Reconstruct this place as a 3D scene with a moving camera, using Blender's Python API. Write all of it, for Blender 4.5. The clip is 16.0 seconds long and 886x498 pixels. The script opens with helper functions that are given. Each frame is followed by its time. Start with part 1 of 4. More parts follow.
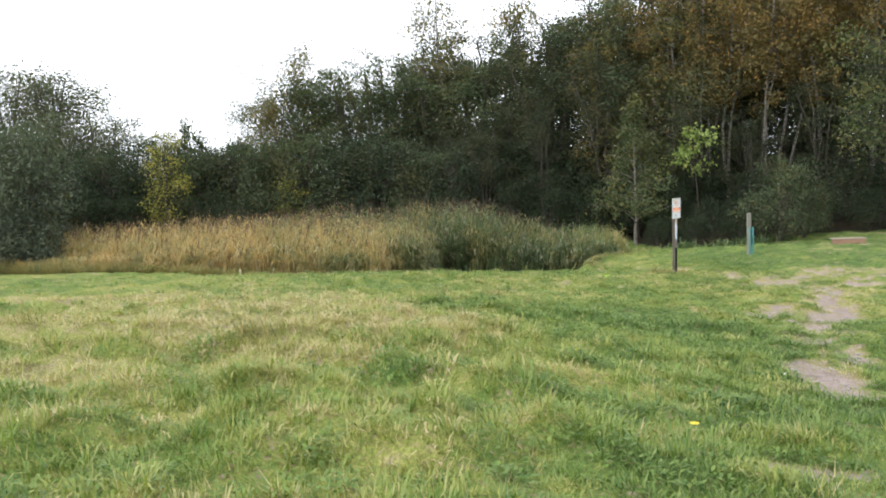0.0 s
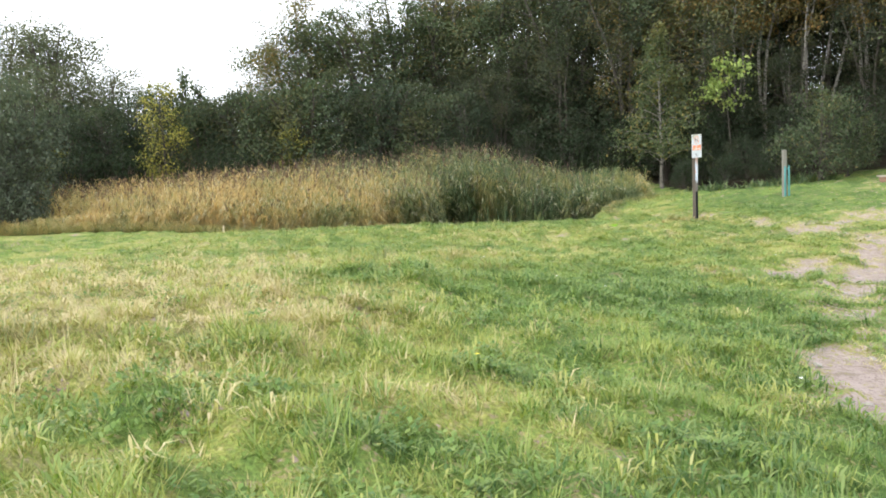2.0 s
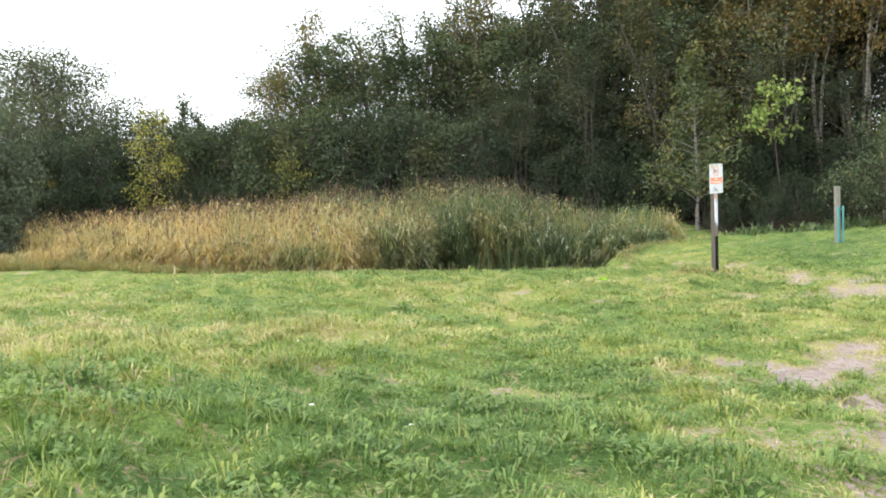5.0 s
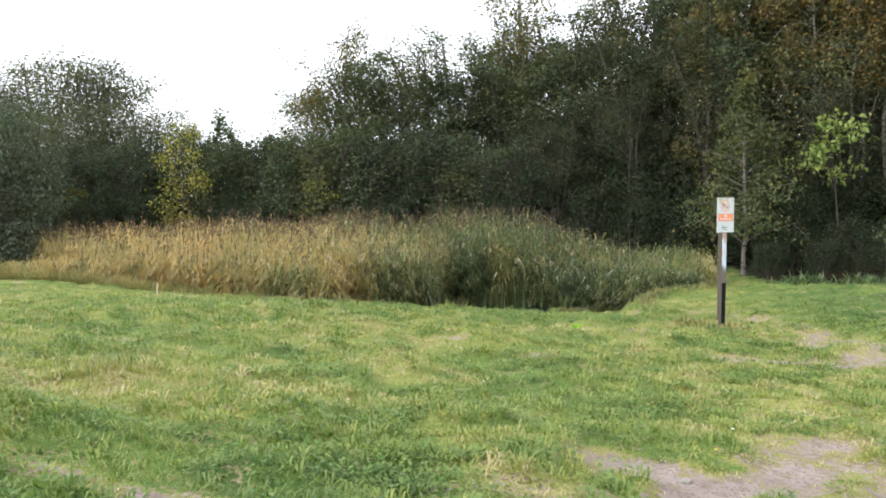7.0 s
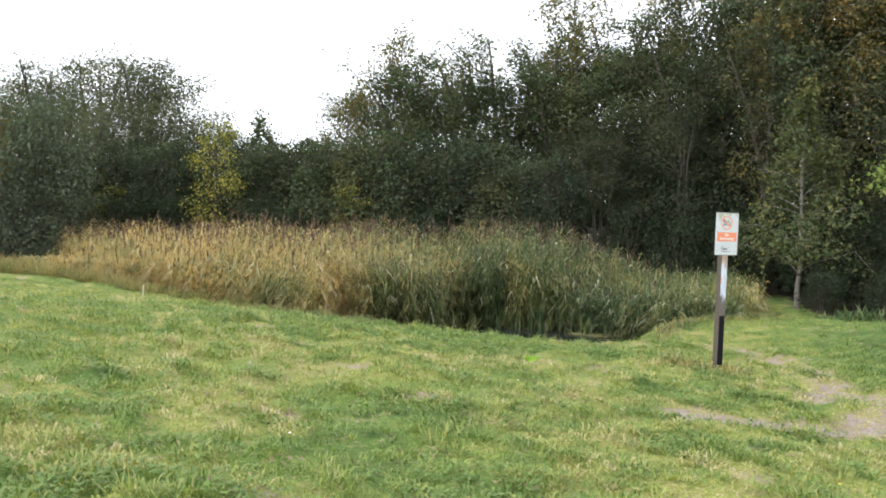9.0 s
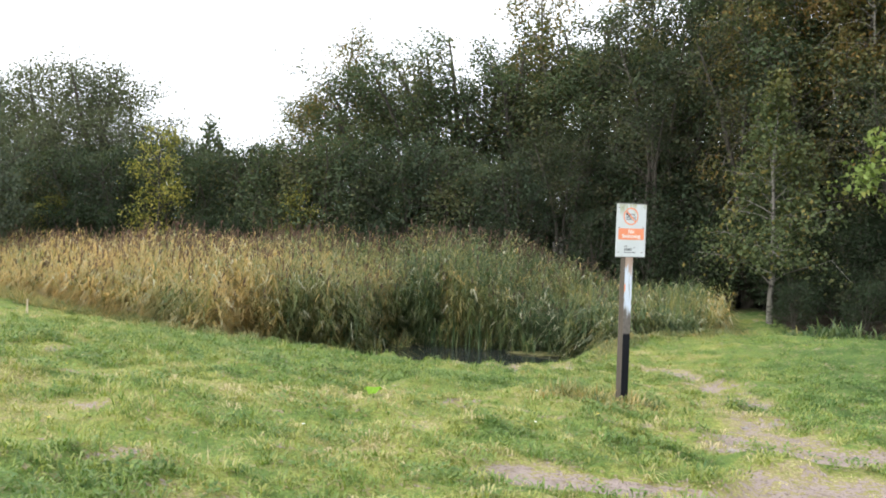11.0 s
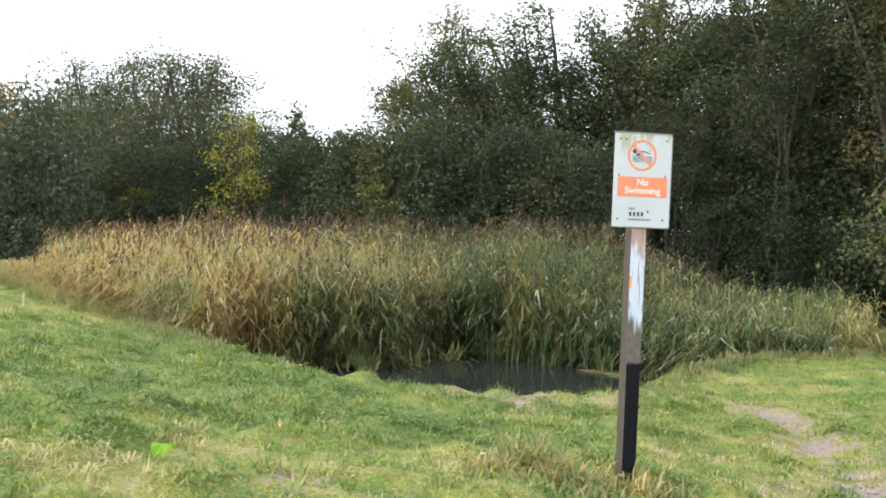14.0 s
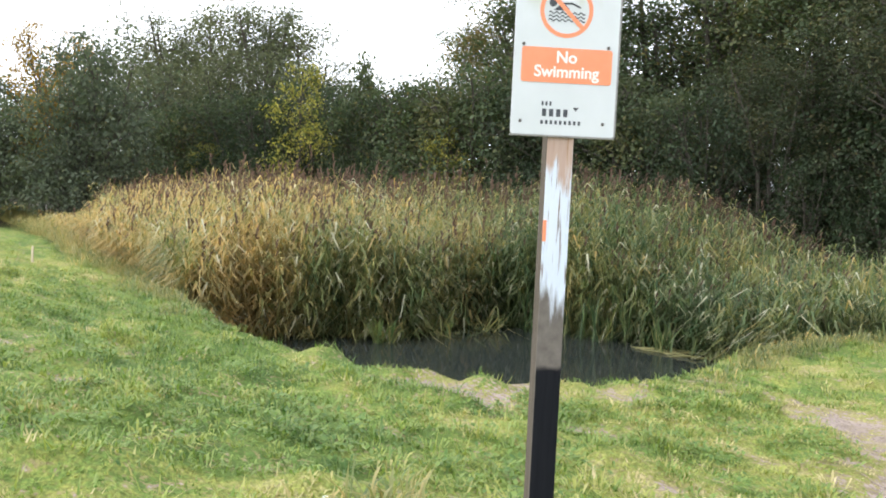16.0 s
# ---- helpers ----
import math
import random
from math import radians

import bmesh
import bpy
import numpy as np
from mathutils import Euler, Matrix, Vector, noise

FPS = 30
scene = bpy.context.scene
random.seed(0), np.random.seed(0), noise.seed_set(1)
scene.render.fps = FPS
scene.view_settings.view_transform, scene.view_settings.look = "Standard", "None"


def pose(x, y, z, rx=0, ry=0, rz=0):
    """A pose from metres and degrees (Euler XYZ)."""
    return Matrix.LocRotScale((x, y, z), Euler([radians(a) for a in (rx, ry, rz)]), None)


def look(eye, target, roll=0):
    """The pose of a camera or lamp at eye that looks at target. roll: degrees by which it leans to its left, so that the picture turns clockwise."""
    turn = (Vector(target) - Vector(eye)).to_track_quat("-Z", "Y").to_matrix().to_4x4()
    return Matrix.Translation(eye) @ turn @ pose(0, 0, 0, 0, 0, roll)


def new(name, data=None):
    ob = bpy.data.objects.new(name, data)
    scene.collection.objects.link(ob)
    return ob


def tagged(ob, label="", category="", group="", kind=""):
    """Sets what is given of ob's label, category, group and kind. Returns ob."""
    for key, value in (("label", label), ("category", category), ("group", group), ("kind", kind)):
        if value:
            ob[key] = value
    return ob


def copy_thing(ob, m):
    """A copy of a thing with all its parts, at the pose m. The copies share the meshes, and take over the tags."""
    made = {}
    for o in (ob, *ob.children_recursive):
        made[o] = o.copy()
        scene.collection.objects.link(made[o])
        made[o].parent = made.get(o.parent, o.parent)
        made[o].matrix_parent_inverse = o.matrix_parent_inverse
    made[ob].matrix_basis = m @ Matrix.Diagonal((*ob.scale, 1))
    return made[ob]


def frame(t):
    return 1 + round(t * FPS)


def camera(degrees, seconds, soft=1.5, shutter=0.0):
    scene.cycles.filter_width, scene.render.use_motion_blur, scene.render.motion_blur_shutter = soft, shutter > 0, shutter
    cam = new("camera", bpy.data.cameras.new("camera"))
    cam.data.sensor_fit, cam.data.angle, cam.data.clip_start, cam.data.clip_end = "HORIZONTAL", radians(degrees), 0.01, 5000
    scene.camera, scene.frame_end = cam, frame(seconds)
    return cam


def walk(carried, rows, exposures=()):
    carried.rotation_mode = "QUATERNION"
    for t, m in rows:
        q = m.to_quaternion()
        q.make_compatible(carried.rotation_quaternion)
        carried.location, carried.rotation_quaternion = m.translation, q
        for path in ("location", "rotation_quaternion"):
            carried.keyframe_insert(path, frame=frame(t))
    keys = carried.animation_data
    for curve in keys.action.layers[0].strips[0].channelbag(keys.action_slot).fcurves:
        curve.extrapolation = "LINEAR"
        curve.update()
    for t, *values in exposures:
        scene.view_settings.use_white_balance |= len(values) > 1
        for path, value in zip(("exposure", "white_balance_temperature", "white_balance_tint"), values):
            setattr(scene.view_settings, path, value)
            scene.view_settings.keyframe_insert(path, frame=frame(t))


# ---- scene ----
cam = camera(54.9, 16.0, soft=1.85)
METRES, EYE, TILT, LEAN, TURN = 23.0, 1.55, 0.0, 0.0, 0.0
ROWS = [
    (0.0, 0.0, 0.0, 0.0, -0.23, -5.51, 2.41),
    (0.5, 0.0135, 0.0281, -0.0036, 3.01, -6.4, 1.71),
    (1.0, 0.0299, 0.056, -0.0069, 2.46, -8.04, 2.62),
    (1.5, 0.042, 0.0855, -0.0099, 2.85, -8.83, 2.58),
    (2.0, 0.0552, 0.1158, -0.0123, 2.24, -8.83, 4.08),
    (2.5, 0.0679, 0.1463, -0.0152, 1.95, -8.14, 3.62),
    (3.0, 0.0807, 0.1781, -0.0167, 1.23, -7.85, 3.65),
    (3.5, 0.0935, 0.2084, -0.0189, 2.96, -6.8, 3.8),
    (6.0, 0.1754, 0.3531, -0.0377, 7.32, -5.43, 2.93),
    (6.5, 0.1943, 0.3755, -0.0394, 8.7, -2.75, 1.98),
    (7.0, 0.2112, 0.4047, -0.043, 11.62, -3.77, 0.99),
    (7.5, 0.2325, 0.4257, -0.0451, 12.7, -3.2, 1.1),
    (8.0, 0.2471, 0.4543, -0.0475, 15.22, -2.56, 0.21),
    (8.5, 0.261, 0.482, -0.0484, 16.63, -2.52, -0.44),
    (9.0, 0.2732, 0.5089, -0.0503, 17.19, -2.78, -1.26),
    (9.5, 0.2837, 0.5401, -0.0518, 16.2, -2.8, -0.53),
    (12.0, 0.3304, 0.6892, -0.0679, 21.01, -1.24, -2.35),
    (12.5, 0.3295, 0.7205, -0.0713, 24.42, -1.68, -1.5),
    (13.0, 0.334, 0.7509, -0.0731, 23.99, -1.75, -0.33),
    (13.5, 0.3359, 0.7809, -0.0744, 25.42, -1.63, -0.91),
    (14.0, 0.3396, 0.8098, -0.0748, 26.93, -1.64, -1.43),
    (14.5, 0.3422, 0.8356, -0.0762, 29.18, -1.9, -2.27),
    (15.0, 0.3416, 0.8654, -0.078, 30.07, -1.86, -2.53),
    (15.5, 0.3446, 0.8896, -0.0803, 32.28, -2.97, -1.61),
    (16.0, 0.3423, 0.9141, -0.0823, 33.85, -4.26, -1.91),
]
EXPOSURES = [(0.0, 1.3), (0.5, 1.2), (1.0, 1.4), (1.5, 1.6), (2.5, 1.7), (3.5, 1.75), (6.0, 1.7), (7.0, 1.42), (9.0, 1.4), (12.0, 1.5), (13.0, 1.45), (14.5, 1.5), (16.0, 1.65)]
walk(cam, [(t, pose(0, 0, EYE, TILT, LEAN, TURN) @ pose(METRES * x, METRES * y, METRES * z, 90 + pitch, roll, yaw)) for t, x, y, z, yaw, pitch, roll in ROWS], EXPOSURES)

# ---- world, sun ----
SUN_AZ, SUN_EL = radians(-132), radians(46)
world = bpy.data.worlds.new("overcast_sky")
scene.world = world
world.use_nodes = True
wn, wl = world.node_tree.nodes, world.node_tree.links
sky = wn.new("ShaderNodeTexSky")
sky.sky_type, sky.sun_disc = "NISHITA", False
sky.sun_elevation, sky.sun_rotation = SUN_EL, SUN_AZ
sky.air_density, sky.dust_density, sky.ozone_density = 1.0, 2.0, 1.0
grey = wn.new("ShaderNodeHueSaturation")
grey.inputs["Saturation"].default_value = 0.16
wl.new(sky.outputs[0], grey.inputs["Color"])
cloud = wn.new("ShaderNodeMix")
cloud.data_type = "RGBA"
cloud.inputs[0].default_value, cloud.inputs[7].default_value = 0.65, (5.1, 5.4, 5.9, 1)
wl.new(grey.outputs[0], cloud.inputs[6])
wl.new(cloud.outputs[2], wn["Background"].inputs["Color"])
wn["Background"].inputs["Strength"].default_value = 0.15

sun = new("sun", bpy.data.lights.new("sun", "SUN"))
sun.data.energy, sun.data.angle, sun.data.color = 1.0, radians(28), (1.0, 0.97, 0.93)
sun_from = Vector((math.sin(SUN_AZ) * math.cos(SUN_EL), math.cos(SUN_AZ) * math.cos(SUN_EL), math.sin(SUN_EL)))
sun.matrix_world = look(sun_from * 60, (0, 0, 0))


# ---- materials ----
class Mat:
    """A small builder of node materials."""

    def __init__(self, name, rough=0.8, spec=0.3, metal=0.0):
        self.m = bpy.data.materials.new(name)
        self.m.use_nodes = True
        self.n, self.l = self.m.node_tree.nodes, self.m.node_tree.links
        self.b = self.n["Principled BSDF"]
        self.b.inputs["Roughness"].default_value = rough
        self.b.inputs["Specular IOR Level"].default_value = spec
        self.b.inputs["Metallic"].default_value = metal
        self.where = self.n.new("ShaderNodeTexCoord").outputs["Object"]

    def noise(self, scale, detail=4, stretch=None, rough=0.55):
        nd = self.n.new("ShaderNodeTexNoise")
        nd.inputs["Scale"].default_value, nd.inputs["Detail"].default_value = scale, detail
        nd.inputs["Roughness"].default_value = rough
        src = self.where
        if stretch:
            mp = self.n.new("ShaderNodeMapping")
            mp.inputs["Scale"].default_value = stretch
            self.l.new(src, mp.inputs["Vector"])
            src = mp.outputs[0]
        self.l.new(src, nd.inputs["Vector"])
        return nd.outputs["Fac"]

    def attr(self, name):
        nd = self.n.new("ShaderNodeAttribute")
        nd.attribute_name = name
        return nd.outputs["Fac"]

    def rand(self):
        return self.n.new("ShaderNodeObjectInfo").outputs["Random"]

    def island(self):
        return self.n.new("ShaderNodeNewGeometry").outputs["Random Per Island"]

    def axis(self, k):
        nd = self.n.new("ShaderNodeSeparateXYZ")
        self.l.new(self.where, nd.inputs[0])
        return nd.outputs[k]

    def span(self, fac, a, b, lo=0.0, hi=1.0):
        nd = self.n.new("ShaderNodeMapRange")
        nd.interpolation_type = "SMOOTHSTEP"
        for k, v in zip((1, 2, 3, 4), (a, b, lo, hi)):
            nd.inputs[k].default_value = v
        self.l.new(fac, nd.inputs[0])
        return nd.outputs[0]

    def math(self, op, a, b):
        nd = self.n.new("ShaderNodeMath")
        nd.operation = op
        for k, v in enumerate((a, b)):
            if isinstance(v, (int, float)):
                nd.inputs[k].default_value = v
            else:
                self.l.new(v, nd.inputs[k])
        return nd.outputs[0]

    def mix(self, fac, a, b, mode="MIX"):
        nd = self.n.new("ShaderNodeMix")
        nd.data_type, nd.blend_type = "RGBA", mode
        for k, v in ((0, fac), (6, a), (7, b)):
            if isinstance(v, (int, float)):
                nd.inputs[k].default_value = v
            elif isinstance(v, tuple):
                nd.inputs[k].default_value = (*v, 1)
            else:
                self.l.new(v, nd.inputs[k])
        return nd.outputs[2]

    def ramp(self, fac, *stops):
        nd = self.n.new("ShaderNodeValToRGB")
        el = nd.color_ramp.elements
        while len(el) < len(stops):
            el.new(0.5)
        for e, (p, c) in zip(el, stops):
            e.position, e.color = p, (*c, 1)
        self.l.new(fac, nd.inputs[0])
        return nd.outputs[0]

    def color(self, c):
        if isinstance(c, tuple):
            self.b.inputs["Base Color"].default_value = (*c, 1)
        else:
            self.l.new(c, self.b.inputs["Base Color"])
        self.base = c
        return self

    def rough(self, fac):
        self.l.new(fac, self.b.inputs["Roughness"])
        return self

    def bump(self, fac, strength=0.4, dist=0.01):
        nd = self.n.new("ShaderNodeBump")
        nd.inputs["Strength"].default_value, nd.inputs["Distance"].default_value = strength, dist
        self.l.new(fac, nd.inputs["Height"])
        self.l.new(nd.outputs[0], self.b.inputs["Normal"])
        return self

    def thin(self, amount, tint):
        """Lets some light through, as a leaf does."""
        tr = self.n.new("ShaderNodeBsdfTranslucent")
        self.l.new(self.mix(1.0, self.base, tint, "MULTIPLY"), tr.inputs["Color"])
        mx = self.n.new("ShaderNodeMixShader")
        mx.inputs[0].default_value = amount
        self.l.new(self.b.outputs[0], mx.inputs[1])
        self.l.new(tr.outputs[0], mx.inputs[2])
        self.l.new(mx.outputs[0], self.n["Material Output"].inputs["Surface"])
        return self


def leaf_material(name, dark, mid, light, turned=(0.16, 0.10, 0.03), share=0.12):
    m = Mat(name, rough=0.75, spec=0.12)
    base = m.ramp(m.island(), (0.0, dark), (0.55, mid), (1.0, light))
    base = m.mix(m.span(m.noise(0.55, 3), 0.48, 0.68, 0, 0.6), base, turned)
    base = m.mix(m.span(m.math("FRACT", m.math("MULTIPLY", m.island(), 37.3), 0.0), 1 - share, 1 - share + 0.02), base, turned)
    base = m.mix(m.math("MULTIPLY", m.rand(), 0.35), base, dark)
    return m.color(base).thin(0.3, (1.0, 1.15, 0.6)).m


# undergrowth leaves: the shade below the canopy is put into this green
LEAF_SHADED = leaf_material("leaf_green_shaded", (0.022, 0.034, 0.019), (0.033, 0.050, 0.027), (0.052, 0.074, 0.040), (0.07, 0.06, 0.03), 0.05)
LEAF_GREY = leaf_material("leaf_grey_green", (0.072, 0.084, 0.052), (0.105, 0.118, 0.072), (0.155, 0.168, 0.105), (0.12, 0.11, 0.05), 0.05)
LEAF_BIRCH = leaf_material("leaf_birch_turning", (0.078, 0.088, 0.038), (0.115, 0.122, 0.052), (0.17, 0.17, 0.075), (0.22, 0.14, 0.045), 0.2)
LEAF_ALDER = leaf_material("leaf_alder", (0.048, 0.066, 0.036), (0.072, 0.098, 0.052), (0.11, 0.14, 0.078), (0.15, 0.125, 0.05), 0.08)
LEAF_YOUNG = leaf_material("leaf_young_birch", (0.062, 0.080, 0.038), (0.086, 0.110, 0.050), (0.13, 0.155, 0.070), (0.20, 0.16, 0.05), 0.12)
LEAF_PALE = leaf_material("leaf_pale_willow", (0.070, 0.088, 0.062), (0.100, 0.122, 0.085), (0.15, 0.17, 0.12), (0.14, 0.15, 0.08), 0.05)
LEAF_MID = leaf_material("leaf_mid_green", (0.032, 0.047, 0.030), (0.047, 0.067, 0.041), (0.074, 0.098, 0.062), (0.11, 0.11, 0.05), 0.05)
# shaded version of the alder leaf, darkened for the deep side of the wood
LEAF_WOOD_SHADED = leaf_material("leaf_wood_shaded", (0.028, 0.038, 0.023), (0.041, 0.055, 0.032), (0.066, 0.083, 0.047), (0.10, 0.085, 0.04), 0.06)
LEAF_RUST = leaf_material("leaf_birch_rusty", (0.085, 0.075, 0.032), (0.13, 0.112, 0.045), (0.19, 0.16, 0.062), (0.24, 0.14, 0.045), 0.25)
LEAF_YELLOW = leaf_material("leaf_yellow", (0.19, 0.18, 0.045), (0.30, 0.27, 0.06), (0.40, 0.36, 0.085), (0.12, 0.14, 0.05), 0.3)
LEAF_ORANGE = leaf_material("leaf_orange", (0.20, 0.13, 0.03), (0.30, 0.19, 0.04), (0.38, 0.25, 0.06), (0.30, 0.15, 0.03), 0.3)
LEAF_MAPLE = leaf_material("leaf_bright_green", (0.14, 0.19, 0.05), (0.20, 0.27, 0.08), (0.27, 0.34, 0.11), (0.24, 0.25, 0.07), 0.1)

bk = Mat("bark_dark", rough=0.9)
BARK = bk.color(bk.mix(bk.noise(9, 5, (1, 1, 0.2)), (0.028, 0.024, 0.019), (0.10, 0.088, 0.07))).bump(bk.noise(22, 4, (1, 1, 0.2)), 0.6, 0.02).m
bk = Mat("bark_birch", rough=0.75)
BIRCH = bk.color(bk.mix(bk.span(bk.noise(6, 5, (1, 1, 2.5)), 0.52, 0.62), (0.17, 0.158, 0.135), (0.04, 0.035, 0.03))).bump(bk.noise(30, 3), 0.4, 0.01).m

# grass: the ground sheet and the blades share the same tones
DEEP, GREEN, LIME, STRAW = (0.064, 0.135, 0.035), (0.160, 0.245, 0.056), (0.325, 0.338, 0.088), (0.50, 0.415, 0.25)
gm = Mat("meadow_ground", rough=0.95, spec=0.15)
fine = gm.noise(55, 5)
flecks = gm.math("ADD", gm.math("MULTIPLY", gm.math("SUBTRACT", gm.noise(7, 5), 0.5), 0.7), gm.math("MULTIPLY", gm.math("SUBTRACT", gm.noise(26, 4), 0.5), 0.8))
turf = gm.ramp(gm.math("ADD", gm.attr("tone"), flecks), (0.0, DEEP), (0.42, GREEN), (0.7, LIME), (1.0, STRAW))
turf = gm.mix(gm.span(fine, 0.35, 0.72, 0.6, 0.1), turf, (0.050, 0.060, 0.020))
earth = gm.mix(gm.noise(3.5, 6), (0.19, 0.15, 0.132), (0.39, 0.322, 0.292))
earth = gm.mix(gm.span(gm.noise(38, 4), 0.54, 0.66, 0, 0.8), earth, (0.12, 0.092, 0.066))
earth = gm.mix(gm.span(gm.noise(9, 5, (1, 1.7, 1)), 0.52, 0.66, 0, 0.7), earth, (0.17, 0.135, 0.10))
edge = gm.math("ADD", gm.attr("mud"), gm.math("MULTIPLY", gm.math("SUBTRACT", gm.noise(5, 6), 0.5), 1.7))
edge = gm.math("ADD", edge, gm.math("MULTIPLY", gm.math("SUBTRACT", gm.noise(22, 6, (1, 1.6, 1)), 0.5), 2.4))
turf = gm.mix(gm.span(edge, 0.14, 0.42, 0, 0.8), turf, (0.25, 0.205, 0.105))
turf = gm.mix(gm.span(edge, 0.46, 0.58), turf, earth)
# brown litter, its colour darkened further for the shade under the trees
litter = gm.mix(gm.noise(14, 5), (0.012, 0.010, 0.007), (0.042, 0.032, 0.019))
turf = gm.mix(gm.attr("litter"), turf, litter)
silt = gm.mix(gm.noise(6, 4), (0.025, 0.022, 0.016), (0.07, 0.06, 0.045))
GROUND = gm.color(gm.mix(gm.attr("silt"), turf, silt)).bump(gm.noise(30, 6), 0.8, 0.05).m

bl = Mat("grass_blade", rough=0.5, spec=0.3)
tone = bl.ramp(bl.attr("tone"), (0.0, DEEP), (0.42, GREEN), (0.7, LIME), (1.0, STRAW))
tone = bl.mix(bl.math("MULTIPLY", bl.span(bl.attr("rnd"), 0.0, 1.0, 0.0, 0.55), bl.span(bl.attr("tone"), 0.6, 1.0, 1.0, 0.1)), tone, (0.29, 0.33, 0.12))
BLADE = bl.color(tone).thin(0.35, (1.0, 1.1, 0.6)).m

rd = Mat("reed_leaf", rough=0.5, spec=0.4)
tone = rd.ramp(rd.attr("tone"), (0.0, (0.052, 0.098, 0.044)), (0.25, (0.125, 0.18, 0.066)), (0.5, (0.28, 0.27, 0.105)), (0.75, (0.46, 0.355, 0.155)), (1.0, (0.62, 0.41, 0.16)))
tone = rd.mix(rd.span(rd.attr("rnd"), 0.0, 1.0, 0.0, 0.3), tone, (0.27, 0.245, 0.13))
# leaves with rnd above 1.6 get a pale glint painted into their colour
tone = rd.mix(rd.span(rd.attr("rnd"), 1.6, 2.2), tone, (0.58, 0.56, 0.44))
REED = rd.color(tone).thin(0.42, (1.0, 1.05, 0.7)).m
rd = Mat("reed_plume", rough=0.9)
PLUME = rd.color(rd.mix(rd.island(), (0.10, 0.065, 0.055), (0.21, 0.15, 0.12))).thin(0.3, (1.0, 0.95, 0.9)).m

wt = Mat("pond_water", rough=0.06, spec=0.5)
WATER = wt.color(wt.mix(wt.noise(0.9, 4), (0.012, 0.016, 0.016), (0.028, 0.032, 0.029))).rough(wt.span(wt.noise(2.2, 4), 0.4, 0.7, 0.03, 0.12)).bump(wt.noise(7, 3), 0.05, 0.02).m

pn = Mat("sign_white_panel", rough=0.35, spec=0.5)
grime = pn.mix(pn.noise(7, 5), (0.52, 0.55, 0.57), (0.62, 0.645, 0.67))
algae = pn.math("MULTIPLY", pn.span(pn.axis(2), 0.40, 0.56), pn.span(pn.noise(16, 5, (1, 1, 0.35)), 0.42, 0.62))
PANEL = pn.color(pn.mix(algae, grime, (0.34, 0.35, 0.16))).m
pn = Mat("sign_orange_ink", rough=0.4)
ORANGE = pn.color(pn.mix(pn.noise(14, 4), (0.76, 0.24, 0.12), (0.84, 0.31, 0.17))).m
pn = Mat("sign_white_ink", rough=0.4)
WHITE_INK = pn.color(pn.mix(pn.noise(40, 3), (0.76, 0.70, 0.66), (0.85, 0.82, 0.80))).m
pn = Mat("sign_dark_ink", rough=0.45)
INK = pn.color(pn.mix(pn.noise(60, 3), (0.03, 0.033, 0.04), (0.09, 0.095, 0.11))).m
pn = Mat("bare_metal", rough=0.5, metal=0.8)
METAL = pn.color(pn.mix(pn.noise(30, 4), (0.22, 0.22, 0.22), (0.36, 0.34, 0.32))).m
pn = Mat("bolt_steel", rough=0.6, metal=0.5)
BOLT = pn.color(pn.mix(pn.noise(90, 2), (0.07, 0.07, 0.075), (0.16, 0.14, 0.12))).m

# the weathered timber of the sign post: a painted face, a tarred foot
pw = Mat("sign_post_timber", rough=0.85, spec=0.06)
grain = pw.noise(9, 6, (8, 8, 0.5))
timber = pw.mix(grain, (0.045, 0.038, 0.030), (0.14, 0.12, 0.10))
face = pw.span(pw.axis(1), -0.0445, -0.0455)
ragged = pw.math("ADD", pw.axis(2), pw.math("MULTIPLY", pw.math("SUBTRACT", pw.noise(7, 6, (5, 5, 0.7)), 0.5), 0.55))
paint = pw.mix(pw.noise(4, 5, (3, 3, 1)), (0.50, 0.58, 0.74), (0.70, 0.74, 0.80))
paint = pw.mix(pw.span(pw.noise(14, 5, (7, 7, 0.35)), 0.56, 0.66), paint, (0.16, 0.11, 0.08))
worn = pw.mix(pw.noise(11, 5, (2, 2, 2)), (0.07, 0.062, 0.055), (0.23, 0.205, 0.185))
face_col = pw.mix(pw.span(ragged, 0.88, 1.02), worn, paint)
face_col = pw.mix(pw.span(ragged, 1.36, 1.46, 0, 0.8), face_col, pw.mix(grain, (0.30, 0.13, 0.05), (0.52, 0.36, 0.25)))
timber = pw.mix(face, timber, face_col)
tar = pw.span(pw.math("ADD", pw.axis(2), pw.math("MULTIPLY", pw.noise(12, 4), 0.03)), 0.725, 0.70)
tar = pw.math("MULTIPLY", tar, pw.span(pw.axis(0), -0.0455, -0.043))
POST = pw.color(pw.mix(tar, timber, pw.mix(grain, (0.006, 0.007, 0.009), (0.018, 0.019, 0.023)))).bump(pw.noise(14, 6, (9, 9, 0.5)), 0.5, 0.006).m

tw = Mat("weathered_timber", rough=0.85)
TIMBER = tw.color(tw.mix(tw.noise(7, 6, (6, 6, 0.6)), (0.10, 0.095, 0.08), (0.26, 0.25, 0.21))).bump(tw.noise(12, 5, (8, 8, 0.5)), 0.5, 0.006).m
tw = Mat("teal_paint", rough=0.45)
TEAL = tw.color(tw.mix(tw.noise(9, 4), (0.035, 0.16, 0.15), (0.08, 0.26, 0.25))).m
tw = Mat("bench_board_red_brown", rough=0.8)
BENCH = tw.color(tw.mix(tw.noise(6, 5, (0.6, 6, 6)), (0.13, 0.07, 0.045), (0.34, 0.22, 0.15))).bump(tw.noise(14, 5, (1, 9, 9)), 0.4, 0.005).m
tw = Mat("bench_top_pale", rough=0.75)
